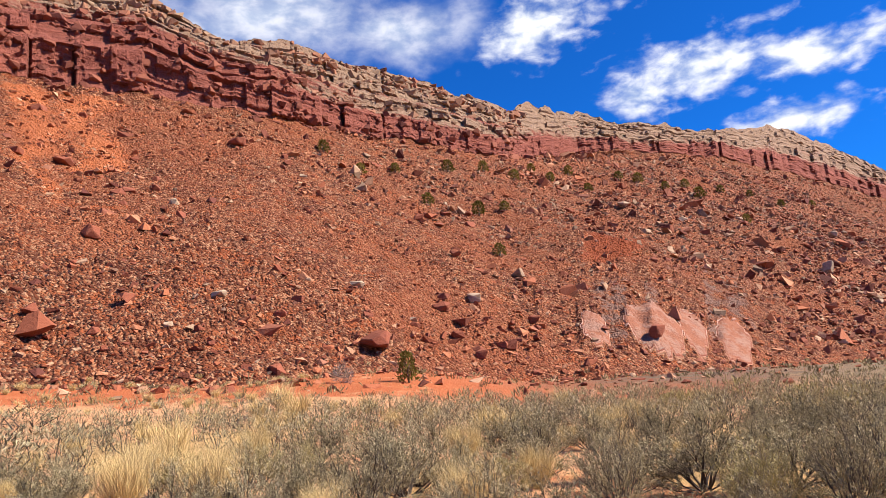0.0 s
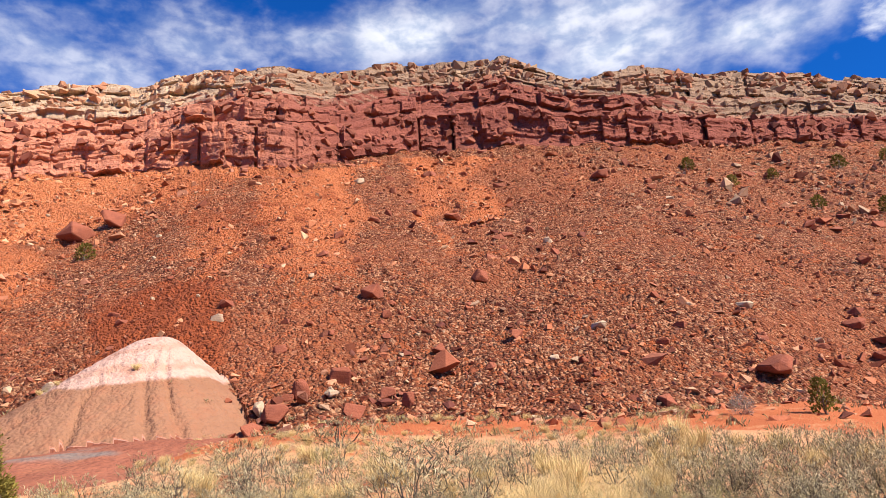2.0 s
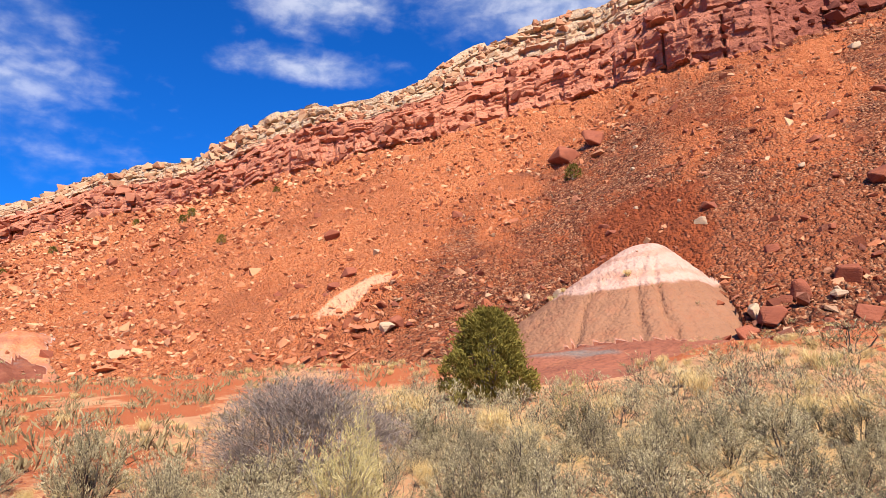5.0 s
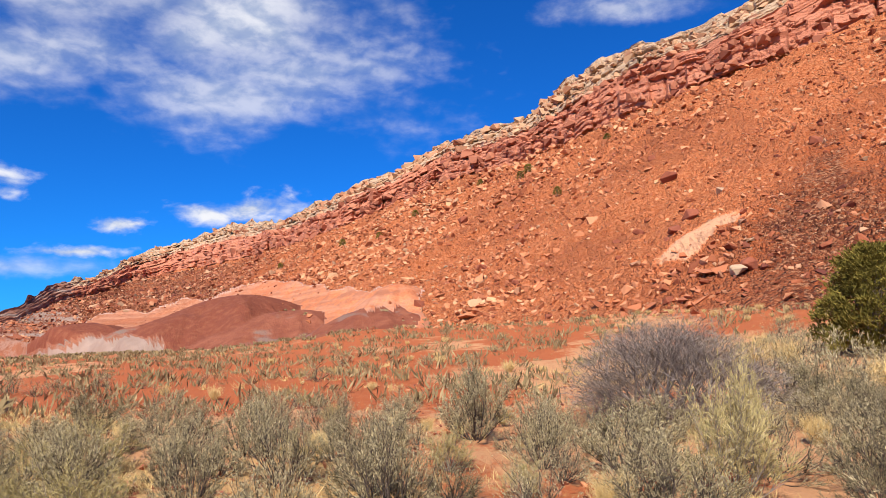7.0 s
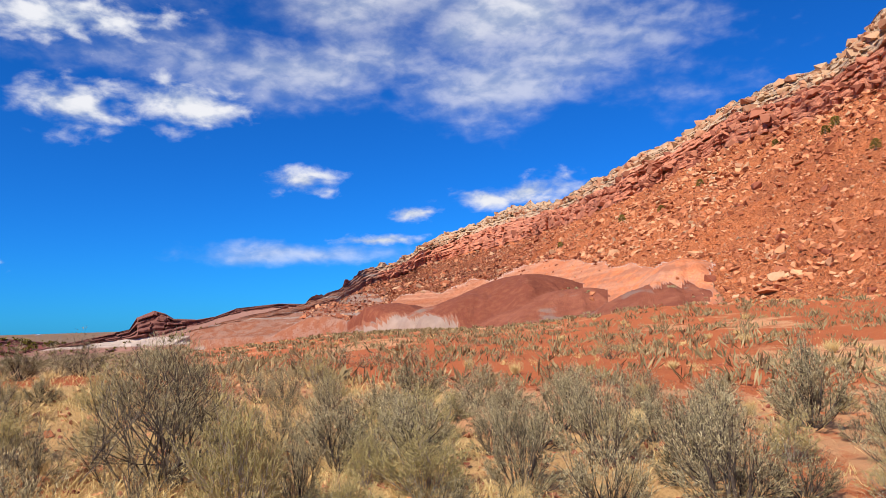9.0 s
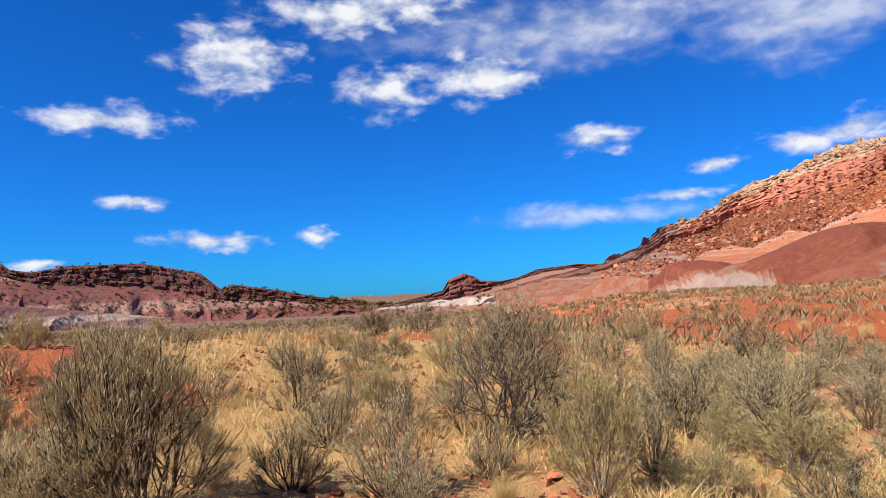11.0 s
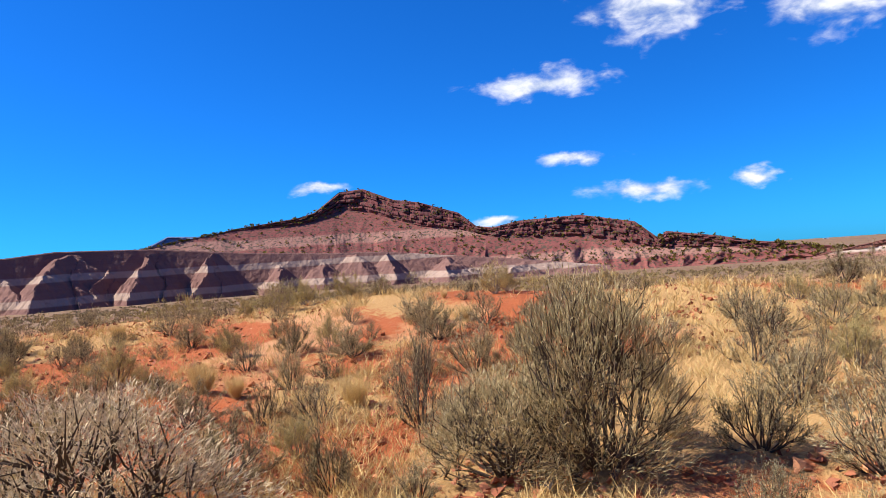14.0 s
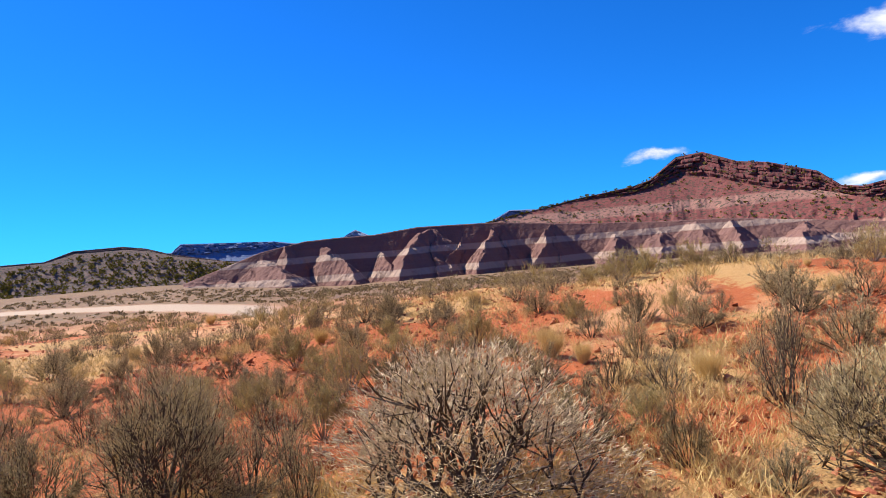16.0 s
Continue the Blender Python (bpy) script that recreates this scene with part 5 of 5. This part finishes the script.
G = "shrubs on the flat"
SAGE_L, RAB_L = "grey-green sagebrush with upright leafy twigs on sandy soil", "yellow-green rabbitbrush rising in stiff stalks"
DARK_L, GRASS_L = "half-bare dark shrub with crooked twigs", "pale straw bunch grass on sandy soil"
KINDS = {
    "sage": [make_broom("sagebrush", SAGE_L, "shrub", 100 + i, 20, 5, 10, 7, 0.034, 0.0062, SAGE, BARK, 0.011, G) for i in range(5)],
    "rabbit": [make_broom("rabbitbrush", RAB_L, "shrub", 120 + i, 24, 5, 9, 8, 0.05, 0.0052, RABBIT, GREYTWIG, 0.008, G, low=0.95, bend=0.07) for i in range(3)],
    "dark": [make_broom("dark_shrub", DARK_L, "shrub", 140 + i, 20, 5, 10, 4, 0.028, 0.0055, SAGE, BARK, 0.010, G, bend=0.2) for i in range(4)],
    "straw": [make_grass("bunch_grass", GRASS_L, 160 + i, 1700, 0.45, STRAW, 0.003, G) for i in range(3)],
    "hero": [make_shrub("sagebrush", "tall old sagebrush with thick dark leaning limbs", "shrub", 180, 32, 0.17, 58, 12, 0.046, 0.0032, HEROLEAF, BARK, 0.013, G, crook=0.07, forks=7, up=0.55, woody=0.18, limbs_apart=True)],
    "bare": [make_shrub("dry_shrub", "dry shrub with black stems and pale seed tips", "shrub", 181, 30, 0.16, 58, 11, 0.038, 0.0036, SEEDHEAD, BARK, 0.013, G, crook=0.06, forks=6, up=0.35, woody=0.12, limbs_apart=True)],
    "darkhero": [make_shrub("dark_shrub", "large dark shrub, half bare, with many crooked limbs", "shrub", 182, 34, 0.16, 46, 10, 0.046, 0.0034, SAGE, BARK, 0.010, G, crook=0.07, forks=7, up=0.35, woody=0.3, limbs_apart=True)],
    "purple": [make_shrub("bare_shrub", "rounded bare shrub with dense purple-grey twigs", "shrub", 183, 44, 0.16, 80, 10, 0.048, 0.0026, GREYTWIG, GREYTWIG, 0.010, G, forks=6, woody=0.3, limbs_apart=True)],
    "juniper": [make_juniper("juniper", "round olive-green juniper on the sandy flat", 184, 190, 0.055, 0.012, 140, "junipers")],
}
MID = {
    "sage": [make_broom("sagebrush", SAGE_L, "shrub", 300 + i, 18, 5, 10, 9, 0.034, 0.0076, SAGE, BARK, 0.012, G, apart=False) for i in range(5)],
    "rabbit": [make_broom("rabbitbrush", RAB_L, "shrub", 320 + i, 18, 5, 9, 8, 0.05, 0.0058, RABBIT, GREYTWIG, 0.009, G, low=0.95, bend=0.07, apart=False) for i in range(3)],
    "dark": [make_broom("dark_shrub", DARK_L, "shrub", 340 + i, 18, 5, 10, 5, 0.03, 0.0058, SAGE, BARK, 0.009, G, bend=0.2, apart=False) for i in range(3)],
    "straw": [make_grass("bunch_grass", GRASS_L, 360 + i, 1500, 0.42, STRAW, 0.0038, G) for i in range(3)],
}
SMALL = {
    "sage": [make_shrub("sagebrush", SAGE_L, "shrub", 200 + i, 10, 0.2, 10, 5, 0.11, 0.013, SAGE, BARK, 0.012, G, forks=0, up=0.6, woody=0.3) for i in range(4)],
    "rabbit": [make_shrub("rabbitbrush", RAB_L, "shrub", 220 + i, 9, 0.25, 10, 6, 0.17, 0.012, RABBIT, GREYTWIG, 0.009, G, up=0.9, forks=0) for i in range(2)],
    "dark": [make_shrub("dark_shrub", DARK_L, "shrub", 240 + i, 10, 0.24, 10, 6, 0.10, 0.012, SAGE, BARK, 0.012, G, crook=0.08, forks=2, woody=0.45) for i in range(2)],
    "straw": [make_grass("bunch_grass", GRASS_L, 260 + i, 380, 0.45, STRAW, 0.011, G) for i in range(3)],
    "purple": [make_shrub("bare_shrub", "rounded bare shrub with dense purple-grey twigs", "shrub", 283, 12, 0.22, 14, 6, 0.14, 0.016, GREYTWIG, GREYTWIG, 0.010, G, forks=1)],
    "juniper": [make_juniper("juniper", "small dark juniper rooted among the rubble", 284 + i, 70, 0.16, 0.055, 10, "junipers") for i in range(2)],
}
STOCK = [o for d in (KINDS, MID, SMALL) for v in d.values() for o in v]
placed = random.Random(77)


def plant(kind, x, y, h, w=None, small=False, z=None):
    stock = KINDS if not small else MID if math.hypot(x, y) < 17 and kind in MID else SMALL
    ob = placed.choice(stock[kind])
    g = float(ground_at(np.array(x), np.array(y))) if z is None else z
    sx = (w or h) * (1.12 if kind != "straw" else 0.95)
    if kind == "straw":
        h *= 0.85
        sx = min(sx, 1.15 * h)
    h = h * (1.14 if kind != "straw" else 1.0)
    m = pose(x, y, g - 0.01, placed.uniform(-4, 4), placed.uniform(-4, 4), placed.uniform(0, 360)) @ Matrix.Diagonal((sx, sx, h, 1))
    return copy_thing(ob, m)


PLANTS_RIGHT = [
    ("sage", 6.2, 4.4, 1.02, 1.19),
    ("sage", 9.2, 7.4, 0.93, 1.2),
    ("sage", 6.1, 5.7, 0.56, 0.51),
    ("sage", 4.8, 6.2, 0.93, 1.11),
    ("sage", 6.8, 11.4, 1.16, 1.36),
    ("straw", 3.7, 7.7, 1.11, 1.14),
    ("straw", 5.8, 12.5, 1.16, 2.01),
    ("juniper", 13.4, 36.8, 1.47, 1.17),
    ("dark", 4.3, 14.1, 0.91, 2.39),
    ("sage", 2.7, 9.0, 1.06, 1.65),
    ("purple", 9.9, 37.9, 1.05, 1.3),
    ("straw", 4.7, 27.4, 1.5, 2.78),
    ("straw", 2.2, 16.4, 1.19, 2.15),
    ("straw", 0.9, 11.3, 1.47, 1.87),
    ("dark", 0.7, 10.8, 0.9, 1.41),
]
PLANTS_MIDDLE = [
    ("straw", 0.5, 18.4, 1.48, 2.39),
    ("straw", 0.0, 15.1, 1.4, 2.31),
    ("straw", -0.4, 12.3, 1.43, 1.91),
    ("sage", -1.5, 17.0, 1.22, 2.1),
    ("dark", -3.6, 27.5, 1.1, 3.01),
    ("sage", -4.0, 23.4, 1.16, 3.84),
    ("sage", -3.2, 17.0, 1.28, 2.68),
    ("sage", -8.3, 28.8, 1.26, 3.16),
    ("dark", -8.5, 20.2, 1.41, 1.89),
    ("sage", -12.6, 27.2, 0.79, 2.43),
    ("straw", -11.4, 22.3, 1.02, 1.38),
    ("dark", -13.4, 22.9, 1.31, 1.68),
    ("sage", -9.5, 13.8, 1.19, 1.58),
    ("sage", -11.1, 13.8, 1.09, 1.68),
    ("juniper", -17.0, 19.0, 2.89, 3.34),
]
PLANTS_JUNIPER = [
    ("sage", -7.4, 8.0, 0.84, 1.0),
    ("sage", -15.5, 16.0, 1.11, 1.59),
    ("sage", -12.0, 12.3, 0.93, 1.61),
    ("dark", -22.7, 20.5, 1.05, 1.46),
    ("rabbit", -7.3, 6.3, 1.31, 0.44),
    ("rabbit", -5.9, 4.9, 1.29, 1.27),
    ("straw", -17.3, 12.9, 0.97, 2.07),
    ("purple", -11.1, 7.7, 1.75, 3.6),
    ("straw", -6.1, 3.7, 0.55, 0.81),
    ("sage", -8.3, 4.0, 1.02, 0.99),
    ("sage", -10.6, 3.9, 1.36, 1.32),
    ("sage", -6.4, 1.7, 1.05, 1.17),
    ("sage", -7.5, 1.7, 0.96, 1.02),
    ("sage", -8.2, 0.9, 1.07, 1.03),
    ("sage", -6.4, 0.7, 0.8, 0.95),
]
PLANTS_BANK = [
    ("sage", -12.0, 0.7, 0.89, 0.93),
    ("dark", -9.4, 0.0, 0.55, 0.65),
    ("sage", -7.0, 0.0, 0.97, 0.88),
    ("sage", -7.9, -1.1, 0.83, 1.14),
    ("sage", -8.7, -1.3, 0.84, 0.87),
    ("rabbit", -7.2, -1.5, 0.53, 0.56),
    ("sage", -6.4, -1.9, 0.75, 0.65),
    ("rabbit", -5.6, -2.1, 1.1, 0.94),
    ("darkhero", -7.2, -3.6, 1.35, 1.6),
    ("dark", -13.0, -8.3, 0.85, 0.98),
    ("dark", -13.8, -9.3, 0.82, 1.14),
    ("sage", -4.4, -3.0, 0.63, 0.6),
    ("dark", -6.6, -5.3, 0.85, 0.48),
    ("dark", -6.9, -6.3, 0.94, 0.87),
    ("sage", -3.6, -3.3, 0.51, 0.57),
]
PLANTS_LEFT = [
    ("hero", -3.63, -4.88, 1.5, 1.4),
    ("dark", -3.0, -6.8, 1.14, 0.85),
    ("sage", -2.2, -5.0, 0.36, 0.44),
    ("hero", -3.0, -5.2, 0.85, 1.25),
    ("darkhero", 1.75, -5.1, 0.95, 1.15),
    ("sage", 2.5, -4.9, 0.8, 0.9),
    ("dark", 2.5, -4.2, 0.75, 0.95),
    ("dark", 1.35, -5.6, 0.75, 0.9),
    ("dark", 1.3, -6.4, 0.7, 0.8),
    ("straw", -2.7, -7.9, 0.51, 0.55),
    ("sage", -2.3, -9.3, 0.64, 0.49),
    ("straw", -1.3, -9.8, 0.57, 0.72),
    ("bare", -0.24, -5.15, 0.98, 1.9),
    ("dark", 0.2, -13.0, 0.58, 0.79),
    ("dark", 0.8, -5.0, 0.76, 0.46),
    ("dark", 5.5, -25.3, 0.79, 1.43),
    ("sage", 2.4, -9.8, 0.35, 0.45),
    ("dark", 2.5, -8.6, 0.46, 0.61),
    ("sage", 2.1, -5.9, 0.86, 1.16),
    ("sage", 5.4, -10.5, 0.38, 0.64),
]
PLANTS = PLANTS_RIGHT + PLANTS_MIDDLE + PLANTS_JUNIPER + PLANTS_BANK + PLANTS_LEFT
for kind, x, y, h, w in PLANTS:
    far = math.hypot(x, y) > 11
    plant(kind, x, y, h, w, small=far and kind in SMALL and not (kind == "juniper" and h > 2) and not (kind == "purple" and h > 1.2))


STREWN = {}


def strew(kind, x, y, h, w):
    """A far shrub, joined into one field of its kind of matter."""
    g = float(ground_at(np.array(x), np.array(y)))
    a = placed.uniform(0, 6.283)
    c, s = math.cos(a), math.sin(a)
    for part in placed.choice(SMALL[kind]).children:
        me = part.data
        v = np.empty(len(me.vertices) * 3, np.float32)
        me.vertices.foreach_get("co", v)
        v = v.reshape(-1, 3) * [w * 1.12, w * 1.12, h * 1.14]
        f = np.empty(len(me.loops), np.int32)
        me.loops.foreach_get("vertex_index", f)
        v = np.stack([v[:, 0] * c - v[:, 1] * s + x, v[:, 0] * s + v[:, 1] * c + y, v[:, 2] + g - 0.01], -1)
        STREWN.setdefault(me.materials[0], Bits()).put(v, f.reshape(-1, 4))


def build_field():
    """The rest of the flat, thicker to the right of the juniper, open and sandy to the left."""
    taken = [(x, y, w) for _, x, y, _, w in PLANTS]
    count = 0
    for _ in range(420):
        az = placed.uniform(-14, 112)
        r = float(toe(az)[0]) * placed.uniform(0.62 if az < 60 else 0.2, 1.02)
        if r > 20:
            x, y, _ = bearing(az, r)
            h = placed.uniform(0.22, 0.5)
            strew(placed.choice(("straw", "straw", "sage", "rabbit")), x, y, h, h * 1.5)
    tries = 0
    while count < 1150 and tries < 36000:
        tries += 1
        az = placed.uniform(-62, 214)
        if placed.random() < 0.4:
            az = placed.uniform(-60, 50)
        r = math.sqrt(placed.uniform(36, 900)) if az < 60 else 5.5 + 32 * placed.random()
        limit = 44 - 17 * float(ramp(az, -40, -15)) + (0 if az < 60 else 10)
        x, y, _ = bearing(az, r)
        dense = float(ramp(az, 62, 40)) * (0.35 + 0.65 * float(vnoise(x / 2.4, y / 2.4, 310) > 0.42)) + 1.0 * float(ramp(az, 40, 60)) * float(ramp(az, 116, 100)) * float(ramp(r, 16, 11)) + 0.38 * float(ramp(az, 90, 100)) * float(ramp(az, 142, 125)) * float(ramp(r, 16, 10)) + float(ramp(az, 60, 100)) * (0.08 + 0.22 * float(ramp(az, 122, 140)) + 0.3 * float(ramp(az, 135, 150)) * float(ramp(r, 26, 18)) + 0.35 * float(ramp(r, 20, 12)) * float(ramp(az, 170, 190)))
        if az < -28 and r < 9:
            dense *= 0.3
        if r > limit or placed.random() > dense or any(math.hypot(x - a, y - b) < 0.48 * c + 0.22 for a, b, c in taken):
            continue
        n = vnoise(x / 5, y / 5, 300)
        kind = placed.choices(("sage", "straw", "rabbit", "dark"), ((9, 2.2 * float(n) + 0.1, 1.0, 1.6) if az < 60 else (3, 1.3, 2.4, 4)))[0]
        h = placed.uniform(0.55, 1.0) if az < 60 else placed.uniform(0.4, 0.8) if az < 136 and r < 15 else placed.uniform(0.3, 0.7)
        if kind == "straw":
            h *= 0.9 if az < 60 else 0.65
        w = h * (placed.uniform(1.2, 1.8) if az < 104 else placed.uniform(1.0, 1.6))
        taken.append((x, y, w))
        if r > 17:
            strew(kind, x, y, h, w)
        else:
            plant(kind, x, y, h, w, small=r > 9)
        count += 1


build_field()
for mat, bits in STREWN.items():
    tagged(bits.mesh("far_shrubs", mat), "grey-green sagebrush and straw grass thick on the flat", "shrubs", kind="stuff")

# junipers on the upper talus and the rim
for az, t, h in ((-14, 0.86, 2.6), (-17, 0.74, 2.4), (-20, 0.78, 2.2), (-22.6, 0.6, 2.6), (-24.5, 0.84, 3.2), (-26.8, 0.58, 3.0), (-27.5, 0.86, 3.0), (-29, 0.56, 2.2), (-30, 0.84, 3.2),
                 (-31.5, 0.9, 2.8), (-33, 0.8, 3.0), (-34.5, 0.86, 3.4), (-36, 0.7, 3.0), (-38.5, 0.78, 3.2), (-40, 0.74, 3.8), (-42.0, 0.68, 3.0), (-43.5, 0.72, 3.4), (-44.5, 0.62, 4.2),
                 (-46, 0.68, 3.2), (-48, 0.7, 3.0), (-50, 0.66, 3.4), (-52, 0.7, 3.0), (-47.5, 0.44, 3.0), (-28.2, 0.36, 2.2), (35.2, 0.6, 2.4), (64.2, 0.66, 1.8), (66.5, 0.86, 2.4),
                 (67.2, 0.84, 2.0), (70.5, 0.9, 2.0), (76, 0.8, 2.2), (79, 0.7, 2.0), (82, 0.75, 2.2), (87, 0.7, 2.2), (60, 0.93, 1.6)):
    rb, rf = float(toe(az)[0]), float(cliff_foot(az)[0])
    p = bearing(az, rb + (rf - rb) * t)
    plant("juniper", p.x, p.y, h * 0.85, h, small=True, z=float(slope_height(np.array(az), np.array(p.length))[0]))
for o in STOCK:
    for c in list(o.children):
        bpy.data.objects.remove(c)
    bpy.data.objects.remove(o)


def build_dry_grass():
    rng = np.random.default_rng(400)
    b = Bits()
    cn = 3600
    ca = np.concatenate([rng.uniform(92, 218, 2700), rng.uniform(-60, 92, 900)])
    cr = np.concatenate([2.8 + 15 * rng.random(2700) ** 1.6, 5 + 30 * rng.random(900) ** 1.3])
    tuft = np.repeat(np.arange(cn), 34)
    az = np.concatenate([rng.uniform(92, 218, 84000), rng.uniform(-60, 92, 30000), ca[tuft] + rng.normal(0, 0.07, len(tuft)) / cr[tuft] * 57])
    r = np.concatenate([2.6 + 17 * rng.random(84000) ** 1.5, 4 + 34 * rng.random(30000) ** 1.3, cr[tuft] + rng.normal(0, 0.07, len(tuft))])
    tall = np.concatenate([np.ones(114000), rng.uniform(0.9, 1.9, cn)[tuft]])
    x, y = -np.sin(np.radians(az)) * r, np.cos(np.radians(az)) * r
    keep = (fbm(x / 1.3, y / 1.3, 3, 401) + 0.5 * fbm(x / 4, y / 4, 2, 53)) > np.where(az > 100, -0.2, 0.05) + 0.5 * ramp(az, 104, 125) * ramp(np.abs(r - 13), 8, 4) * ramp(fbm(x / 4.5, y / 4.5, 3, 54), -0.25, 0.1)
    x, y, r, tall = x[keep], y[keep], r[keep], tall[keep]
    n = len(x)
    base = np.stack([x, y, ground_height(x, y) - 0.01], -1)
    d = np.stack([rng.normal(0, 0.6, n), rng.normal(0, 0.6, n), np.full(n, 1.0)], -1)
    length = (tall * rng.uniform(0.04, 0.15, n))[:, None]
    b.blades(base, base + d * length, 0.003 + 0.0005 * r, rng, 0.2)
    ob = b.mesh("dry_grass", STRAW)
    tagged(ob, "short dry straw grass over sandy soil", "grass", kind="stuff")


build_dry_grass()


def build_far_scrub():
    rng = np.random.default_rng(410)
    b = Bits()
    n = 9000
    az = np.concatenate([rng.uniform(116, 216, 6000), rng.uniform(-60, 116, 3000), rng.uniform(58, 118, 1200)])
    r = np.concatenate([38 + 300 * rng.random(6000) ** 1.4, 32 + 150 * rng.random(3000), 17 + 120 * rng.random(1200) ** 1.3])
    ok = (az > 116) | (r < toe(np.clip(az, -89, 117))[0] * 1.03)
    ok &= ~((az > 193) & (np.abs(r - 150 - 6 * (az - 205)) < 24))
    az, r = az[ok], r[ok]
    x, y = -np.sin(np.radians(az)) * r, np.cos(np.radians(az)) * r
    z = np.where(az > 104, ground_height(x, y), ground_at(x, y))
    size = rng.uniform(0.25, 0.75, len(x)) * (1 + r / 250)
    per = 13
    B = np.repeat(np.stack([x, y, z], -1), per, 0)
    s = np.repeat(size, per)[:, None]
    d = np.stack([rng.normal(0, 0.4, len(B)), rng.normal(0, 0.4, len(B)), rng.uniform(0.4, 1.0, len(B))], -1)
    base = B + s * np.stack([rng.normal(0, 0.3, len(B)), rng.normal(0, 0.3, len(B)), np.full(len(B), -0.02)], -1)
    b.blades(base, base + d * s * 0.7, (s * (0.10 + 0.14 * ramp(np.repeat(r, per), 50, 140)[:, None])).ravel(), rng)
    ob = b.mesh("far_scrub", DRYSCRUB)
    tagged(ob, "low grey-green scrub across the valley floor", "shrub", kind="stuff")


build_far_scrub()


def build_clods():
    rng = np.random.default_rng(420)
    n = 30000
    az = rng.uniform(60, 216, n)
    r = 3.2 + 20 * rng.random(n) ** 1.3
    x, y = -np.sin(np.radians(az)) * r, np.cos(np.radians(az)) * r
    keep = fbm(x / 3, y / 3, 3, 421) > -0.1
    x, y = x[keep], y[keep]
    size = 0.02 + 0.12 * rng.random(len(x)) ** 3.5
    scatter("clods", "clods of red earth on the bank", "soil", rock_shapes(8, 0.7, 422, 7), np.stack([x, y, ground_height(x, y) + size * 0.1], -1), size, MAT_ROCK,
            dict(sand=rng.uniform(0.3, 0.9, len(x)), pale=0 * x, maroon=(rng.random(len(x)) < 0.5) * 0.8), 0.4, 423)


build_clods()


def build_far_trees():
    rng = np.random.default_rng(430)
    b = Bits()
    for name, n, size in (("mesa_north", 1500, 2.2), ("scrub_hill_west", 2000, 2.6), ("mesa_east", 200, 1.2)):
        me = bpy.data.objects[name].data
        co = np.empty(len(me.vertices) * 3, np.float32)
        me.vertices.foreach_get("co", co)
        co = co.reshape(-1, 3)
        rows = 40 if name != "mesa_north" else 77
        cols = len(co) // 80
        lo = 10 if name == "mesa_north" else 0
        pick = rng.integers(lo * cols, rows * cols, n)
        p = np.repeat(co[pick].astype(float), 8, 0)
        s = np.repeat(size * rng.uniform(0.5, 1.2, n), 8)[:, None]
        base = p + s * np.stack([rng.normal(0, 0.3, len(p)), rng.normal(0, 0.3, len(p)), rng.uniform(-0.1, 0.5, len(p))], -1)
        d = np.stack([rng.normal(0, 0.4, len(p)), rng.normal(0, 0.4, len(p)), rng.uniform(0.3, 0.9, len(p))], -1)
        b.blades(base, base + d * s, (s * 0.6).ravel(), rng)
    ob = b.mesh("far_junipers", JUNIPER)
    tagged(ob, "dark junipers scattered over the far slopes", "trees", kind="stuff")


build_far_trees()
